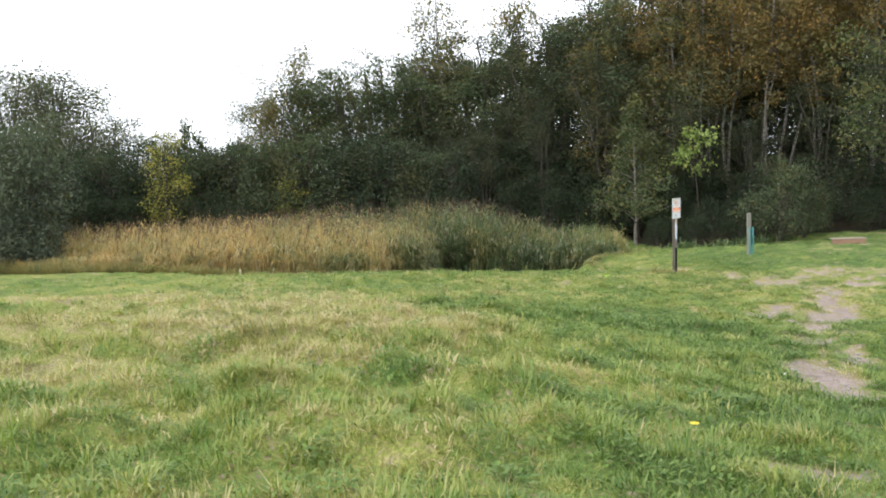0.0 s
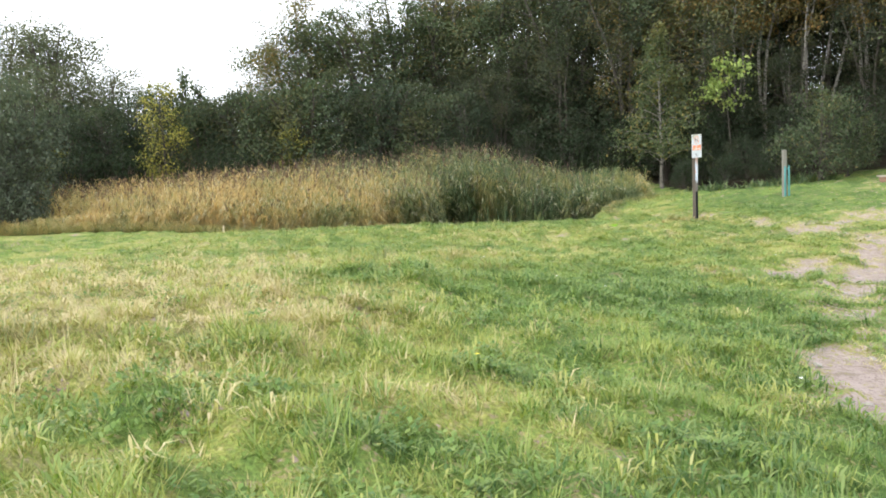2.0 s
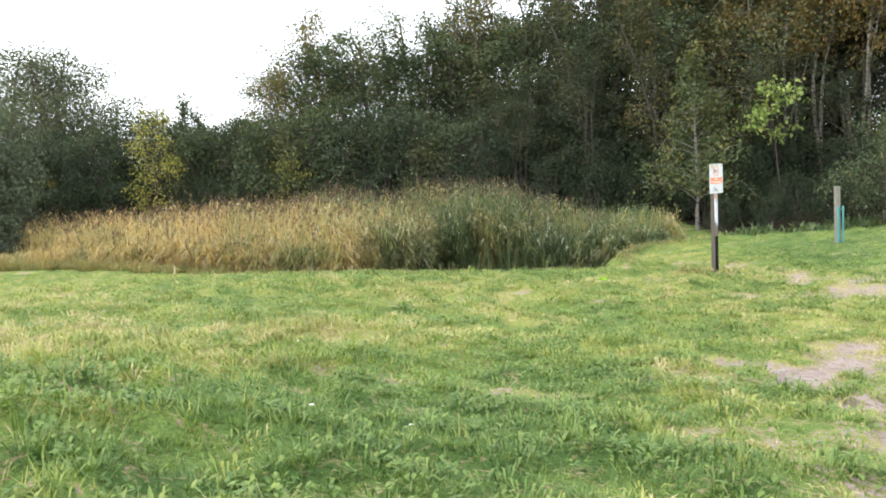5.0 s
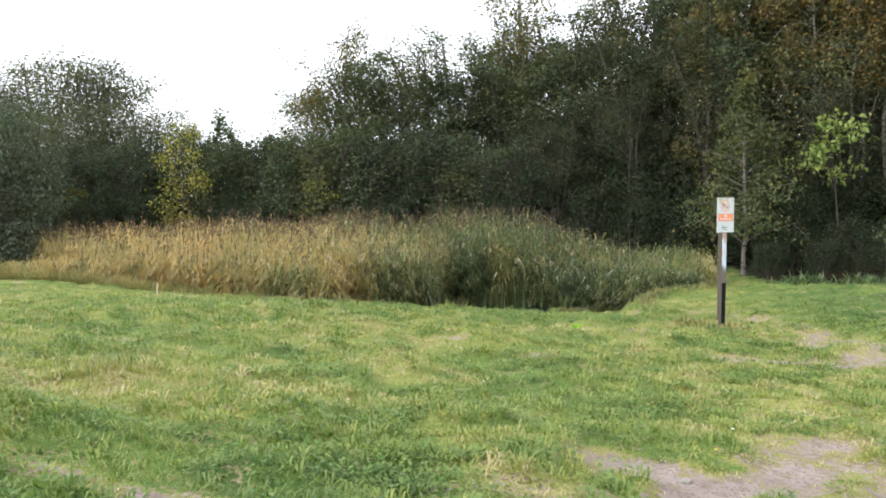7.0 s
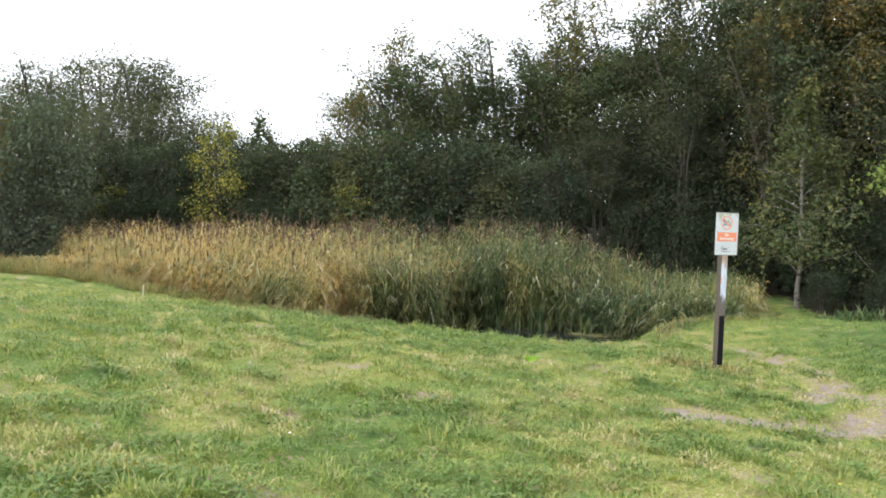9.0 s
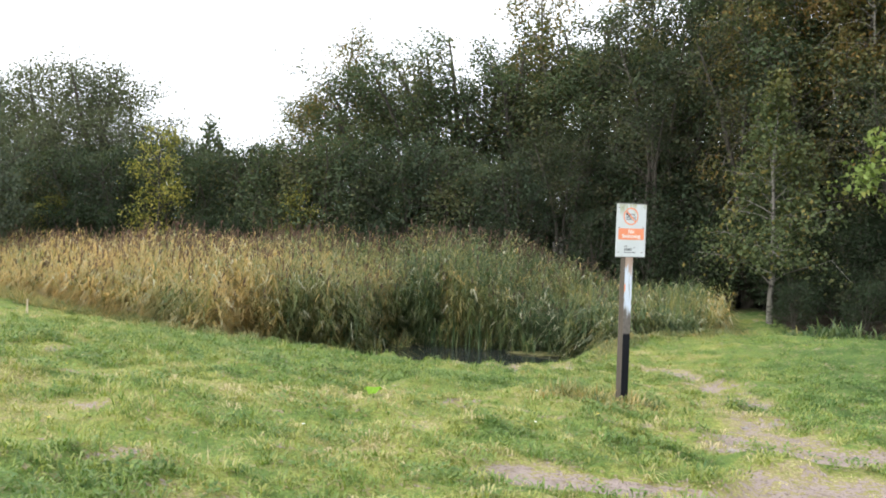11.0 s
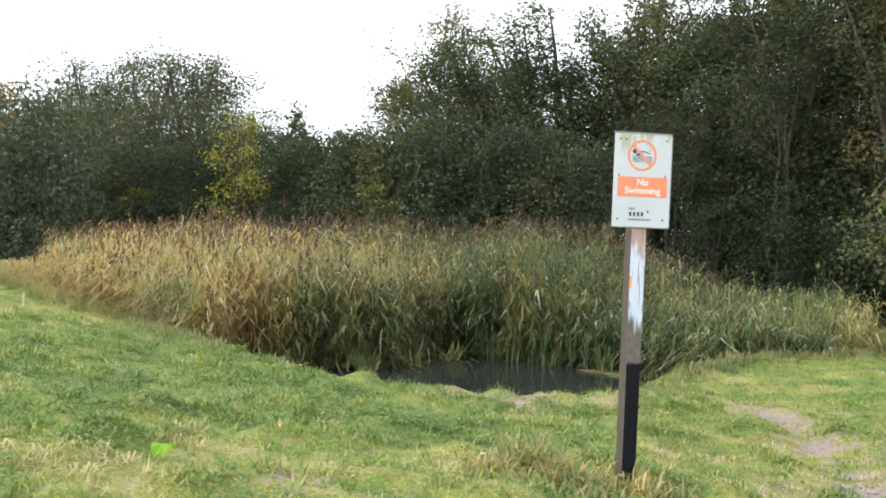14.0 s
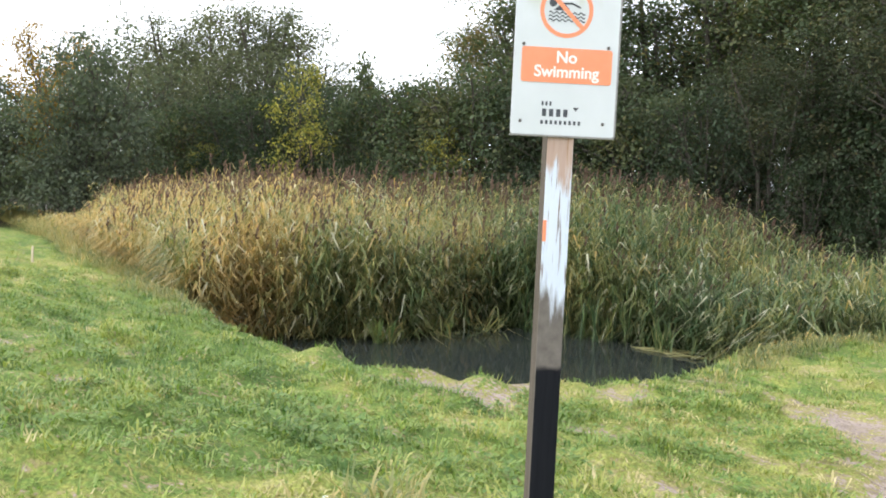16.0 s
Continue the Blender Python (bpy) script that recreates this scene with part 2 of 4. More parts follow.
BENCH_TOP = tw.color(tw.mix(tw.noise(6, 5, (0.6, 6, 6)), (0.20, 0.17, 0.13), (0.36, 0.31, 0.25))).m
tw = Mat("pale_stick_wood", rough=0.8)
PALE_WOOD = tw.color(tw.mix(tw.noise(9, 4, (4, 4, 0.6)), (0.42, 0.34, 0.24), (0.62, 0.53, 0.40))).m
tw = Mat("path_stone", rough=0.85)
EARTH_STONE = tw.color(tw.mix(tw.noise(25, 4), (0.13, 0.115, 0.10), (0.36, 0.33, 0.30))).bump(tw.noise(60, 4), 0.4, 0.004).m
tw = Mat("petal_yellow", rough=0.6)
PETAL = tw.color(tw.mix(tw.noise(60, 2), (0.70, 0.52, 0.03), (0.82, 0.66, 0.08))).thin(0.2, (1.0, 0.95, 0.6)).m
tw = Mat("petal_white", rough=0.6)
DAISY = tw.color(tw.mix(tw.noise(60, 2), (0.70, 0.70, 0.66), (0.82, 0.82, 0.78))).m
tw = Mat("lime_plastic", rough=0.35)
LIME_PLASTIC = tw.color(tw.mix(tw.noise(30, 3), (0.28, 0.50, 0.04), (0.40, 0.64, 0.09))).thin(0.3, (1.0, 1.0, 0.6)).m


# ---- builders ----
def mesh_of(name, verts, faces, mat, attrs=None, smooth=False):
    """A mesh from arrays: verts (n, 3), faces (m, 3 or 4), float attributes by vertex."""
    me = bpy.data.meshes.new(name)
    verts, faces = np.asarray(verts, np.float32), np.asarray(faces, np.int32)
    k = faces.shape[1]
    me.vertices.add(len(verts))
    me.vertices.foreach_set("co", verts.ravel())
    me.loops.add(faces.size)
    me.loops.foreach_set("vertex_index", faces.ravel())
    me.polygons.add(len(faces))
    me.polygons.foreach_set("loop_start", np.arange(0, faces.size, k, dtype=np.int32))
    me.update(calc_edges=True)
    if smooth:
        me.polygons.foreach_set("use_smooth", np.ones(len(faces), bool))
    for key, val in (attrs or {}).items():
        me.attributes.new(key, "FLOAT", "POINT").data.foreach_set("value", np.asarray(val, np.float32))
    me.materials.append(mat)
    return me


def part(name, bm, material, parent, label=""):
    """One mesh object from a bmesh, under a thing or a part."""
    me = bpy.data.meshes.new(name)
    bm.to_mesh(me)
    bm.free()
    me.materials.append(material)
    ob = new(name, me)
    ob.parent = parent
    return tagged(ob, label)


def box(sx, sy, sz, at=(0, 0, 0), bevel=0.0, turn=None):
    bm = bmesh.new()
    bmesh.ops.create_cube(bm, size=1, matrix=Matrix.Diagonal((sx, sy, sz, 1)))
    if bevel:
        bmesh.ops.bevel(bm, geom=list(bm.edges), offset=bevel, segments=2, affect="EDGES", profile=0.6)
    if turn:
        bm.transform(turn)
    bm.transform(Matrix.Translation(at))
    return bm


def tube(points, radii, sides=6):
    """Vertices and quads of a tapered tube along a line of points."""
    pts, rr = np.asarray(points, float), np.asarray(radii, float)
    n = len(pts)
    way = np.gradient(pts, axis=0)
    way /= np.linalg.norm(way, axis=1)[:, None] + 1e-9
    ref = np.where(np.abs(way[:, 2:3]) > 0.9, np.array([[1.0, 0, 0]]), np.array([[0, 0, 1.0]]))
    u = np.cross(way, ref)
    u /= np.linalg.norm(u, axis=1)[:, None] + 1e-9
    v = np.cross(way, u)
    a = np.arange(sides) / sides * 2 * np.pi
    ring = np.cos(a)[None, :, None] * u[:, None] + np.sin(a)[None, :, None] * v[:, None]
    verts = (pts[:, None] + ring * rr[:, None, None]).reshape(-1, 3)
    i, j = np.meshgrid(np.arange(n - 1), np.arange(sides), indexing="ij")
    k = (j + 1) % sides
    return verts, np.stack([i * sides + j, i * sides + k, (i + 1) * sides + k, (i + 1) * sides + j], -1).reshape(-1, 4)


def joined(pieces):
    """Arrays of several pieces as one."""
    vs, fs, at = [], [], 0
    for v, f in pieces:
        vs.append(v)
        fs.append(f + at)
        at += len(v)
    return np.concatenate(vs), np.concatenate(fs)


TABLE = np.random.RandomState(7).rand(256, 256)


def field(x, y, size, shift=0):
    """Smooth noise from 0 to 1 over the plan, with lumps of that size."""
    x, y = np.asarray(x, float) / size + 17.3 * shift, np.asarray(y, float) / size + 41.7 * shift
    i, j = np.floor(x).astype(int), np.floor(y).astype(int)
    u, v = x - i, y - j
    u, v = u * u * (3 - 2 * u), v * v * (3 - 2 * v)
    pick = lambda a, b: TABLE[a % 256, b % 256]
    return (pick(i, j) * (1 - u) + pick(i + 1, j) * u) * (1 - v) + (pick(i, j + 1) * (1 - u) + pick(i + 1, j + 1) * u) * v


def step(a, b, t):
    t = np.clip((np.asarray(t, float) - a) / (b - a), 0, 1)
    return t * t * (3 - 2 * t)


# ---- the lie of the land ----
WATER_Z = -2.9
LINE = np.arange(-40.0, 70.0, 0.25)


def profile(ys, zs):
    """A smoothed section through the ground along y."""
    z = np.interp(LINE, ys, zs)
    k = np.hanning(11)
    return np.convolve(np.pad(z, 5, mode="edge"), k / k.sum(), "valid")


SECTIONS = (
    (-13.0, profile((-10, 0, 8, 14, 20, 25, 31, 36, 45, 60), (0.6, 0.45, 0.25, -0.2, -0.85, -1.3, -1.9, -2.3, -2.4, -2.2))),
    (0.0, profile((-10, 0, 6, 8.5, 11.4, 15.5, 17.2, 19.5, 22, 25, 28, 31, 36, 45, 60), (0.4, 0.1, -0.02, -0.12, -0.32, -0.85, -1.05, -1.1, -1.25, -1.62, -2.08, -2.5, -2.6, -2.4, -2.0))),
    (7.0, profile((-10, 0, 6, 8.5, 11.4, 15, 17, 20, 22.5, 24, 26, 28.8, 31, 33, 36, 45, 60), (-0.9, -1.15, -1.32, -1.35, -1.2, -1.38, -1.42, -1.58, -1.66, -1.76, -2.02, -2.2, -2.24, -2.15, -2.45, -2.5, -1.6))),
    (11.0, profile((-10, 0, 6, 10, 15, 20, 24, 28, 30, 32, 34, 36, 45, 60), (-1.2, -1.4, -1.5, -1.5, -1.55, -1.65, -1.75, -1.92, -1.96, -1.94, -2.15, -2.4, -2.4, -1.2))),
    (17.0, profile((-10, 0, 10, 20, 28, 33, 38, 45, 60), (-1.3, -1.5, -1.6, -1.7, -1.85, -2.1, -1.9, -1.7, -0.4))),
)
POND = ((-20, 37.6), (-17, 36.2), (-12, 33.8), (-7, 31.5), (-5, 30.9), (-2.5, 29.3), (-0.5, 28.1), (1.5, 27.1), (3.2, 26.8), (4.2, 27.3), (5.0, 28.8), (5.2, 30.6),
        (5.6, 32.2), (6.8, 33.6), (8.0, 35), (8.6, 37.5), (7.5, 41), (2, 42), (-8, 42), (-17, 41.5), (-20.5, 39))
OPEN_WATER = ((-2.2, 30.4), (-1.2, 31.3), (-0.3, 32.0), (-0.15, 33.3), (0.05, 34.4), (1.0, 34.4), (2.0, 34.5), (3.4, 34.6), (4.5, 33.9), (5.2, 32.8), (5.4, 29), (0, 27))


def inside(x, y, poly):
    """The distance to the edge of a polygon, positive within it."""
    x, y = np.asarray(x, float), np.asarray(y, float)
    near, odd = np.full(x.shape, 1e9), np.zeros(x.shape, bool)
    for (ax, ay), (bx, by) in zip(poly, poly[1:] + poly[:1]):
        dx, dy = bx - ax, by - ay
        t = np.clip(((x - ax) * dx + (y - ay) * dy) / (dx * dx + dy * dy), 0, 1)
        near = np.minimum(near, np.hypot(x - ax - t * dx, y - ay - t * dy))
        if ay != by:
            odd ^= ((ay > y) != (by > y)) & (x < dx * (y - ay) / dy + ax)
    return np.where(odd, near, -near)


def tussock(x, y):
    """The humps of the turf, in metres."""
    return 0.078 * step(0.45, 0.85, field(x, y * 1.3, 0.34, 1)) + 0.05 * step(0.4, 0.9, field(x, y * 1.4, 0.9, 4))


def land(x, y, lumps=True):
    """The height of the ground."""
    x, y = np.asarray(x, float), np.asarray(y, float)
    xs = [s[0] for s in SECTIONS]
    rows = [np.interp(y, LINE, s[1]) for s in SECTIONS]
    z = rows[0].copy()
    for k in range(len(xs) - 1):
        f = np.clip((x - xs[k]) / (xs[k + 1] - xs[k]), 0, 1)
        z = np.where(x > xs[k], rows[k] * (1 - f) + rows[k + 1] * f, z)
    d = inside(x, y, POND)
    rim = d + 0.35 * (field(x, y, 0.8, 3) - 0.5)
    if lumps:
        rough = 1 + 0.7 * step(2.5, 0, x) * step(18, 12, y)
        worn = 1 - 0.75 * step(0.1, 0.5, bare(x, y))
        z = z + rough * worn * (tussock(x, y) - 0.03 + 0.05 * (field(x, y, 0.25, 2) - 0.5)) * step(60, 45, np.hypot(x, y - 20)) - 0.05 * step(0.3, 0.7, bare(x, y))
    return z + (-3.15 - z) * step(0.0, 1.0, rim)


TRACKS = (((3.55, 7.7), (4.2, 9.3), (4.85, 10.6), (5.35, 11.7), (5.8, 12.8), (6.3, 13.9), (7.0, 15.2), (8.2, 17.8), (8.6, 19.6)),
          ((4.9, 14.75), (5.3, 14.5), (5.6, 14.7), (6.0, 15.3), (6.4, 15.9)),
          ((6.2, 20.25), (6.85, 20.25), (7.4, 20.1), (7.9, 20.4), (8.7, 19.7), (10.6, 20.2), (13, 21)),
          ((7.7, 22.2), (8.5, 22.1), (9.3, 21.6), (11, 21.5)),
          ((4.05, 26.9), (4.4, 27.5), (4.8, 28.0)),
          ((5.6, 29.3), (6.0, 29.1), (6.5, 29.0), (6.9, 28.6), (7.2, 28.0), (7.6, 26.4), (7.75, 24.0), (7.9, 22.6)))
WIDTHS = (0.40, 0.32, 0.25, 0.38, 0.42, 0.30)


def bare(x, y):
    """How far the turf is worn off, 0 to 1."""
    x, y = np.asarray(x, float), np.asarray(y, float)
    m = np.zeros(x.shape)
    for line, reach in zip(TRACKS, WIDTHS):
        near = np.full(x.shape, 1e9)
        for (ax, ay), (bx, by) in zip(line, line[1:]):
            dx, dy = bx - ax, by - ay
            t = np.clip(((x - ax) * dx + (y - ay) * dy) / (dx * dx + dy * dy), 0, 1)
            near = np.minimum(near, np.hypot(x - ax - t * dx, y - ay - t * dy))
        m = np.maximum(m, step(reach * 1.9, 0.1, near) * (0.60 + 0.75 * (field(x, y, 0.7, 5) - 0.5) + 0.5 * (field(x, y * 1.6, 0.3, 21) - 0.5)))
    for cx, cy, rx, ry, k in PATCHES:
        m = np.maximum(m, k * step(1.25, 0.2, np.hypot((x - cx) / rx, (y - cy) / ry)))
    m = np.maximum(m, 0.40 * step(0.80, 0.95, field(x * 0.4, y * 1.5, 0.5, 19)) * step(9, 13, y))
    return np.clip(m + (0.75 * (field(x, y * 1.5, 0.45, 6) - 0.53) + 0.55 * (field(x, y, 0.16, 7) - 0.5)) * step(0.0, 0.3, m), 0, 1)


PATCHES = (
    (2.3, 5.15, 0.45, 0.22, 0.66), (4.3, 13.8, 0.8, 0.4, 0.40), (5.3, 14.1, 0.45, 0.6, 0.58), (4.4, 11.8, 0.7, 0.8, 0.34), (0.4, 16.65, 0.36, 0.2, 0.52), (3.0, 17.6, 0.5, 0.4, 0.40), (4.6, 19.75, 0.25, 0.16, 0.58),
    (4.8, 18.6, 0.5, 0.3, 0.36), (4.6, 26.6, 0.5, 0.35, 0.46), (7.4, 26.6, 0.7, 0.4, 0.32), (6.45, 25.5, 0.35, 0.25, 0.44), (7.4, 24.6, 0.6, 0.9, 0.34), (8.4, 20.8, 1.0, 0.6, 0.5), (9.6, 22.0, 1.6, 0.7, 0.56), (12, 23, 3.0, 1.0, 0.56), (15.4, 32.2, 1.5, 0.8, 0.38),
)


def dryness(x, y):
    """The tone of the turf: 0 lush green, 0.7 yellow-green, 1 straw."""
    x, y = np.asarray(x, float), np.asarray(y, float)
    t = 0.33 + 0.22 * step(11, 17, y) - 0.06 * step(20, 23, y) * step(5.6, 3.8, x - 0.25 * (y - 24)) - 0.32 * step(7.0, 9.5, x) * step(22, 26, y) + 0.34 * (field(x, y, 2.6, 8) - 0.5) + 0.28 * (field(x, y * 1.5, 0.8, 9) - 0.5) + 0.42 * (field(x, y * 1.4, 0.28, 15) - 0.5)
    t = t + 0.42 * step(2.0, -1.0, x + 0.25 * (y - 9)) * step(20, 13, y) * (field(x, y, 1.9, 10) * 1.5)
    for cx, cy, rx, ry, k in ((-1.3, 8.9, 1.7, 1.0, 1.05), (-3.8, 9.4, 2.4, 1.2, 1.0), (-5.0, 13.0, 2.6, 1.2, 0.5), (0.2, 14.9, 1.6, 0.6, 0.4), (-2.6, 11.0, 1.6, 0.6, 0.4), (-0.9, 7.2, 0.9, 0.5, 0.35), (-2.6, 6.4, 1.2, 0.6, 0.3), (2.2, 11.6, 1.6, 1.2, -0.38), (0.6, 6.2, 1.4, 0.6, -0.25), (2.6, 13.4, 1.6, 0.9, -0.3), (5.6, 23.6, 0.8, 0.4, 0.35)):
        t = t + k * step(1.3, 0.2, np.hypot((x - cx) / rx, (y - cy) / ry))
    t = t + 0.24 * (field(x * 0.4, y * 1.1, 0.34, 17) - 0.5)
    t = t - 0.22 * step(0.62, 0.86, field(x * 0.8, y * 1.3, 0.4, 18))
    return np.clip(t + 0.42 * step(0.05, 0.45, bare(x, y)), 0, 1)


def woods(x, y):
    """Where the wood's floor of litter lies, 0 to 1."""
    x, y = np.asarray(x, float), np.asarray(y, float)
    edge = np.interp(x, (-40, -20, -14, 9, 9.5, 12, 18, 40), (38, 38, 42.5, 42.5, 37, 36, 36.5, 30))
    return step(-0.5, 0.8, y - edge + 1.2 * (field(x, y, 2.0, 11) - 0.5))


def spread(lo, hi, dense, far):
    """Even steps between lo and hi, then wider and wider ones to the horizon."""
    out = 0.3 * 1.35 ** np.arange(1, 30)
    out = np.cumsum(out)
    out = out[out < far]
    return np.concatenate([lo - out[::-1], np.arange(lo, hi, dense), hi + out])


gx, gy = spread(-14, 17, 0.13, 2500), spread(0, 44, 0.13, 2500)
X, Y = np.meshgrid(gx, gy, indexing="ij")
px, py = X.ravel(), Y.ravel()
i, j = np.meshgrid(np.arange(len(gx) - 1), np.arange(len(gy) - 1), indexing="ij")
n = len(gy)
quads = np.stack([i * n + j, (i + 1) * n + j, (i + 1) * n + j + 1, i * n + j + 1], -1).reshape(-1, 4)
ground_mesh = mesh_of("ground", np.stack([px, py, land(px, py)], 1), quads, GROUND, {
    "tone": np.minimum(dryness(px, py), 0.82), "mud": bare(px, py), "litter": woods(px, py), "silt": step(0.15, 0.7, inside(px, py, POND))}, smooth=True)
tagged(new("ground", ground_mesh), "uneven grassy meadow with worn muddy path sloping to a pond", "ground", kind="structure")

# the pond
wx, wy = np.meshgrid(np.linspace(-17, 9.5, 54), np.linspace(28, 42.5, 30), indexing="ij")
i, j = np.meshgrid(np.arange(53), np.arange(29), indexing="ij")
quads = np.stack([i * 30 + j, (i + 1) * 30 + j, (i + 1) * 30 + j + 1, i * 30 + j + 1], -1).reshape(-1, 4)
water_mesh = mesh_of("water", np.stack([wx.ravel(), wy.ravel(), np.full(wx.size, WATER_Z)], 1), quads, WATER, smooth=True)
tagged(new("water", water_mesh), "still dark murky pond water among the reeds", "water", kind="structure")


# ---- trees ----
def crown_of(rng, tips, lobes, n_leaf, leaf, spread_by, droop, hang, lobed):
    """Leaves as folded kites: some along the twigs, the others on billows about the limbs' ends."""
    k = rng.randint(0, len(tips), n_leaf)
    f = rng.rand(n_leaf, 1) ** 0.7
    a, b = tips[k, 0], tips[k, 1]
    at = a + (b - a) * f + rng.randn(n_leaf, 3) * spread_by
    out = rng.randn(n_leaf, 3)
    out[:, 2] += 0.45
    out /= np.linalg.norm(out, axis=1)[:, None]
    share = lobes[:, 3] ** 1.6
    pick = rng.choice(len(lobes), n_leaf, p=share / share.sum())
    reach = lobes[pick, 3:4] * (0.35 + 0.65 * rng.rand(n_leaf, 1) ** 0.45) * (0.8 + 0.35 * rng.rand(n_leaf, 1))
    shell = lobes[pick, :3] + out * reach * np.array([[1.0, 1.0, 0.8]])
    at = np.where(rng.rand(n_leaf, 1) < lobed, shell, at)
    at[:, 2] -= droop * rng.rand(n_leaf) ** 2 * 1.2
    face = out + rng.randn(n_leaf, 3) * 0.65
    face[:, 2] += 0.2
    face /= np.linalg.norm(face, axis=1)[:, None]
    way = rng.randn(n_leaf, 3)
    way[:, 2] -= hang
    way -= face * np.sum(way * face, axis=1)[:, None]
    way /= np.linalg.norm(way, axis=1)[:, None] + 1e-9
    side = np.cross(way, face)
    size = leaf * (0.55 + 0.8 * rng.rand(n_leaf, 1))
    up = face * size * 0.12
    verts = np.stack([at, at + way * size * 0.5 + side * size * 0.3 + up, at + way * size, at + way * size * 0.5 - side * size * 0.3 + up], 1).reshape(-1, 3)
    q = np.arange(n_leaf)[:, None] * 4
    return verts, q + np.array([[0, 1, 2, 3]])


def tree_meshes(seed, h, width, base=0.25, stems=1, limbs=34, leaves=6500, leaf=0.13, shape="round", droop=0.0, hang=0.3, lift=0.6, r=0.12, spread_by=0.2, lobed=0.6, billow=0.36):
    """The arrays of a tree: trunk with limbs and twigs, and the leaves."""
    rng = np.random.RandomState(seed)
    wood, tips, lobes = [], [], []
    for s in range(stems):
        lean = rng.randn(2) * (0.05 + 0.09 * (stems > 1)) * h
        hh = h * (1 if s == 0 else 0.75 + 0.25 * rng.rand())
        f = np.linspace(0, 1, 9)
        line = np.stack([lean[0] * f ** 1.3, lean[1] * f ** 1.3, hh * f], 1)
        line[1:, :2] += np.cumsum(rng.randn(8, 2) * 0.014 * h, axis=0) * 0.6
        line[0, :2] = rng.randn(2) * 0.12 * (stems > 1)
        wood.append(tube(line, r * (1.15 - f) ** 0.9 * (1 + 0.5 * (f == 0)) + 0.008, 6))
        lobes.append((*line[-1], 0.09 * width + 0.1))
        for k in range(limbs // stems):
            g = base + (1 - base) * (k + rng.rand()) / (limbs // stems) * 0.98
            p = np.array([np.interp(g, f, line[:, c]) for c in range(3)])
            t = (g - base) / (1 - base)
            wide = {"round": np.sin(np.pi * (0.12 + 0.80 * t)) ** 0.7, "cone": 1.02 - t, "dome": np.sqrt(1 - (0.93 * t) ** 2), "bush": np.sqrt(max(0.04, 1 - t * t))}[shape]
            ln = width * 0.5 * wide * (0.65 + 0.5 * rng.rand())
            az = rng.rand() * 6.283
            up = lift * (0.6 + 0.8 * rng.rand())
            out = np.array([math.cos(az), math.sin(az), up])
            u = np.linspace(0, 1, 5)[:, None]
            limb = p + out * ln * u + np.array([0, 0, -1.0]) * (droop * 0.8 + 0.12) * ln * u ** 2 + rng.randn(5, 3) * 0.05 * ln * u
            wood.append(tube(limb, r * 0.34 * (1.1 - t * 0.7) * (1.05 - u[:, 0]) + 0.005, 3))
            lobes.append((*(limb[3] + 0.1 * ln * rng.randn(3)), (billow * ln + 0.12) * (0.7 + 0.6 * rng.rand())))
            for _ in range(4):
                v = 0.25 + 0.75 * rng.rand()
                q = np.array([np.interp(v, u[:, 0], limb[:, c]) for c in range(3)])
                e = q + (rng.randn(3) * 0.55 + out * 0.45 + np.array([0, 0, -droop])) * (0.28 * ln + 0.15)
                wood.append(tube(np.stack([q, e]), [0.012, 0.004], 3))
                tips.append((q, e))
    return joined(wood), crown_of(rng, np.array(tips), np.array(lobes), leaves, leaf, spread_by, droop, hang, lobed)


REACH = {}


def tree(kind, label, bark, leafage, **shape):
    wood, crown = tree_meshes(**shape)
    ob = new(kind)
    REACH[ob] = float(np.percentile(crown[0][:, 2], 98.5))
    trunk = new("trunk", mesh_of("trunk", *wood, bark, smooth=True))
    leafy = new("crown", mesh_of("crown", *crown, leafage))
    trunk.parent = leafy.parent = ob
    return tagged(ob, label, "tree" if kind.endswith("tree") else "shrub")


PLANTED = {}


def plant(proto, x, y, top, turn, slim=1.0, sink=0.1):
    """A copy of a tree at a place, reaching up to the height top."""
    z = float(land(x, y, False)) - sink
    h = REACH[proto]
    k = (top - z) / h
    m = Matrix.LocRotScale((x, y, z), Euler((0, 0, turn)), (k * slim, k * slim, k))
    if proto not in PLANTED:
        PLANTED[proto] = 1
        proto.matrix_basis = m
        return proto
    made = copy_thing(proto, pose(0, 0, 0))
    made.matrix_basis = m
    return made


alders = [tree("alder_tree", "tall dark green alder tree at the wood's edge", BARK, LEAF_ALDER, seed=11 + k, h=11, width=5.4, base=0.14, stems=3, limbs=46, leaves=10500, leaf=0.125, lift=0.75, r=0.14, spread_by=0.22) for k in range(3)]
shaded_alders = [tree("alder_tree", "tall alder tree with the wood's deep shade put into its leaf colour", BARK, LEAF_WOOD_SHADED, seed=21 + k, h=11, width=5.6, base=0.08, stems=3, limbs=44, leaves=11000, leaf=0.13, lift=0.7, r=0.13, spread_by=0.22) for k in range(2)]
willows = [tree("willow_tree", "grey-green broad willow tree with open rounded crown", BARK, LEAF_GREY, seed=31 + k, h=10, width=6.6, base=0.14, stems=3, limbs=66, leaves=13500, leaf=0.13, shape="dome", lift=0.42, r=0.12, spread_by=0.32, lobed=0.65, billow=0.40) for k in range(2)]
birches = [tree("birch_tree", "tall slender birch tree with drooping yellowing leaves", BIRCH, LEAF_BIRCH, seed=51 + k, h=12, width=4.2, base=0.28, stems=1, limbs=44, leaves=6200, leaf=0.14, droop=0.7, hang=1.0, lift=0.9, r=0.10, spread_by=0.16, lobed=0.35) for k in range(2)]
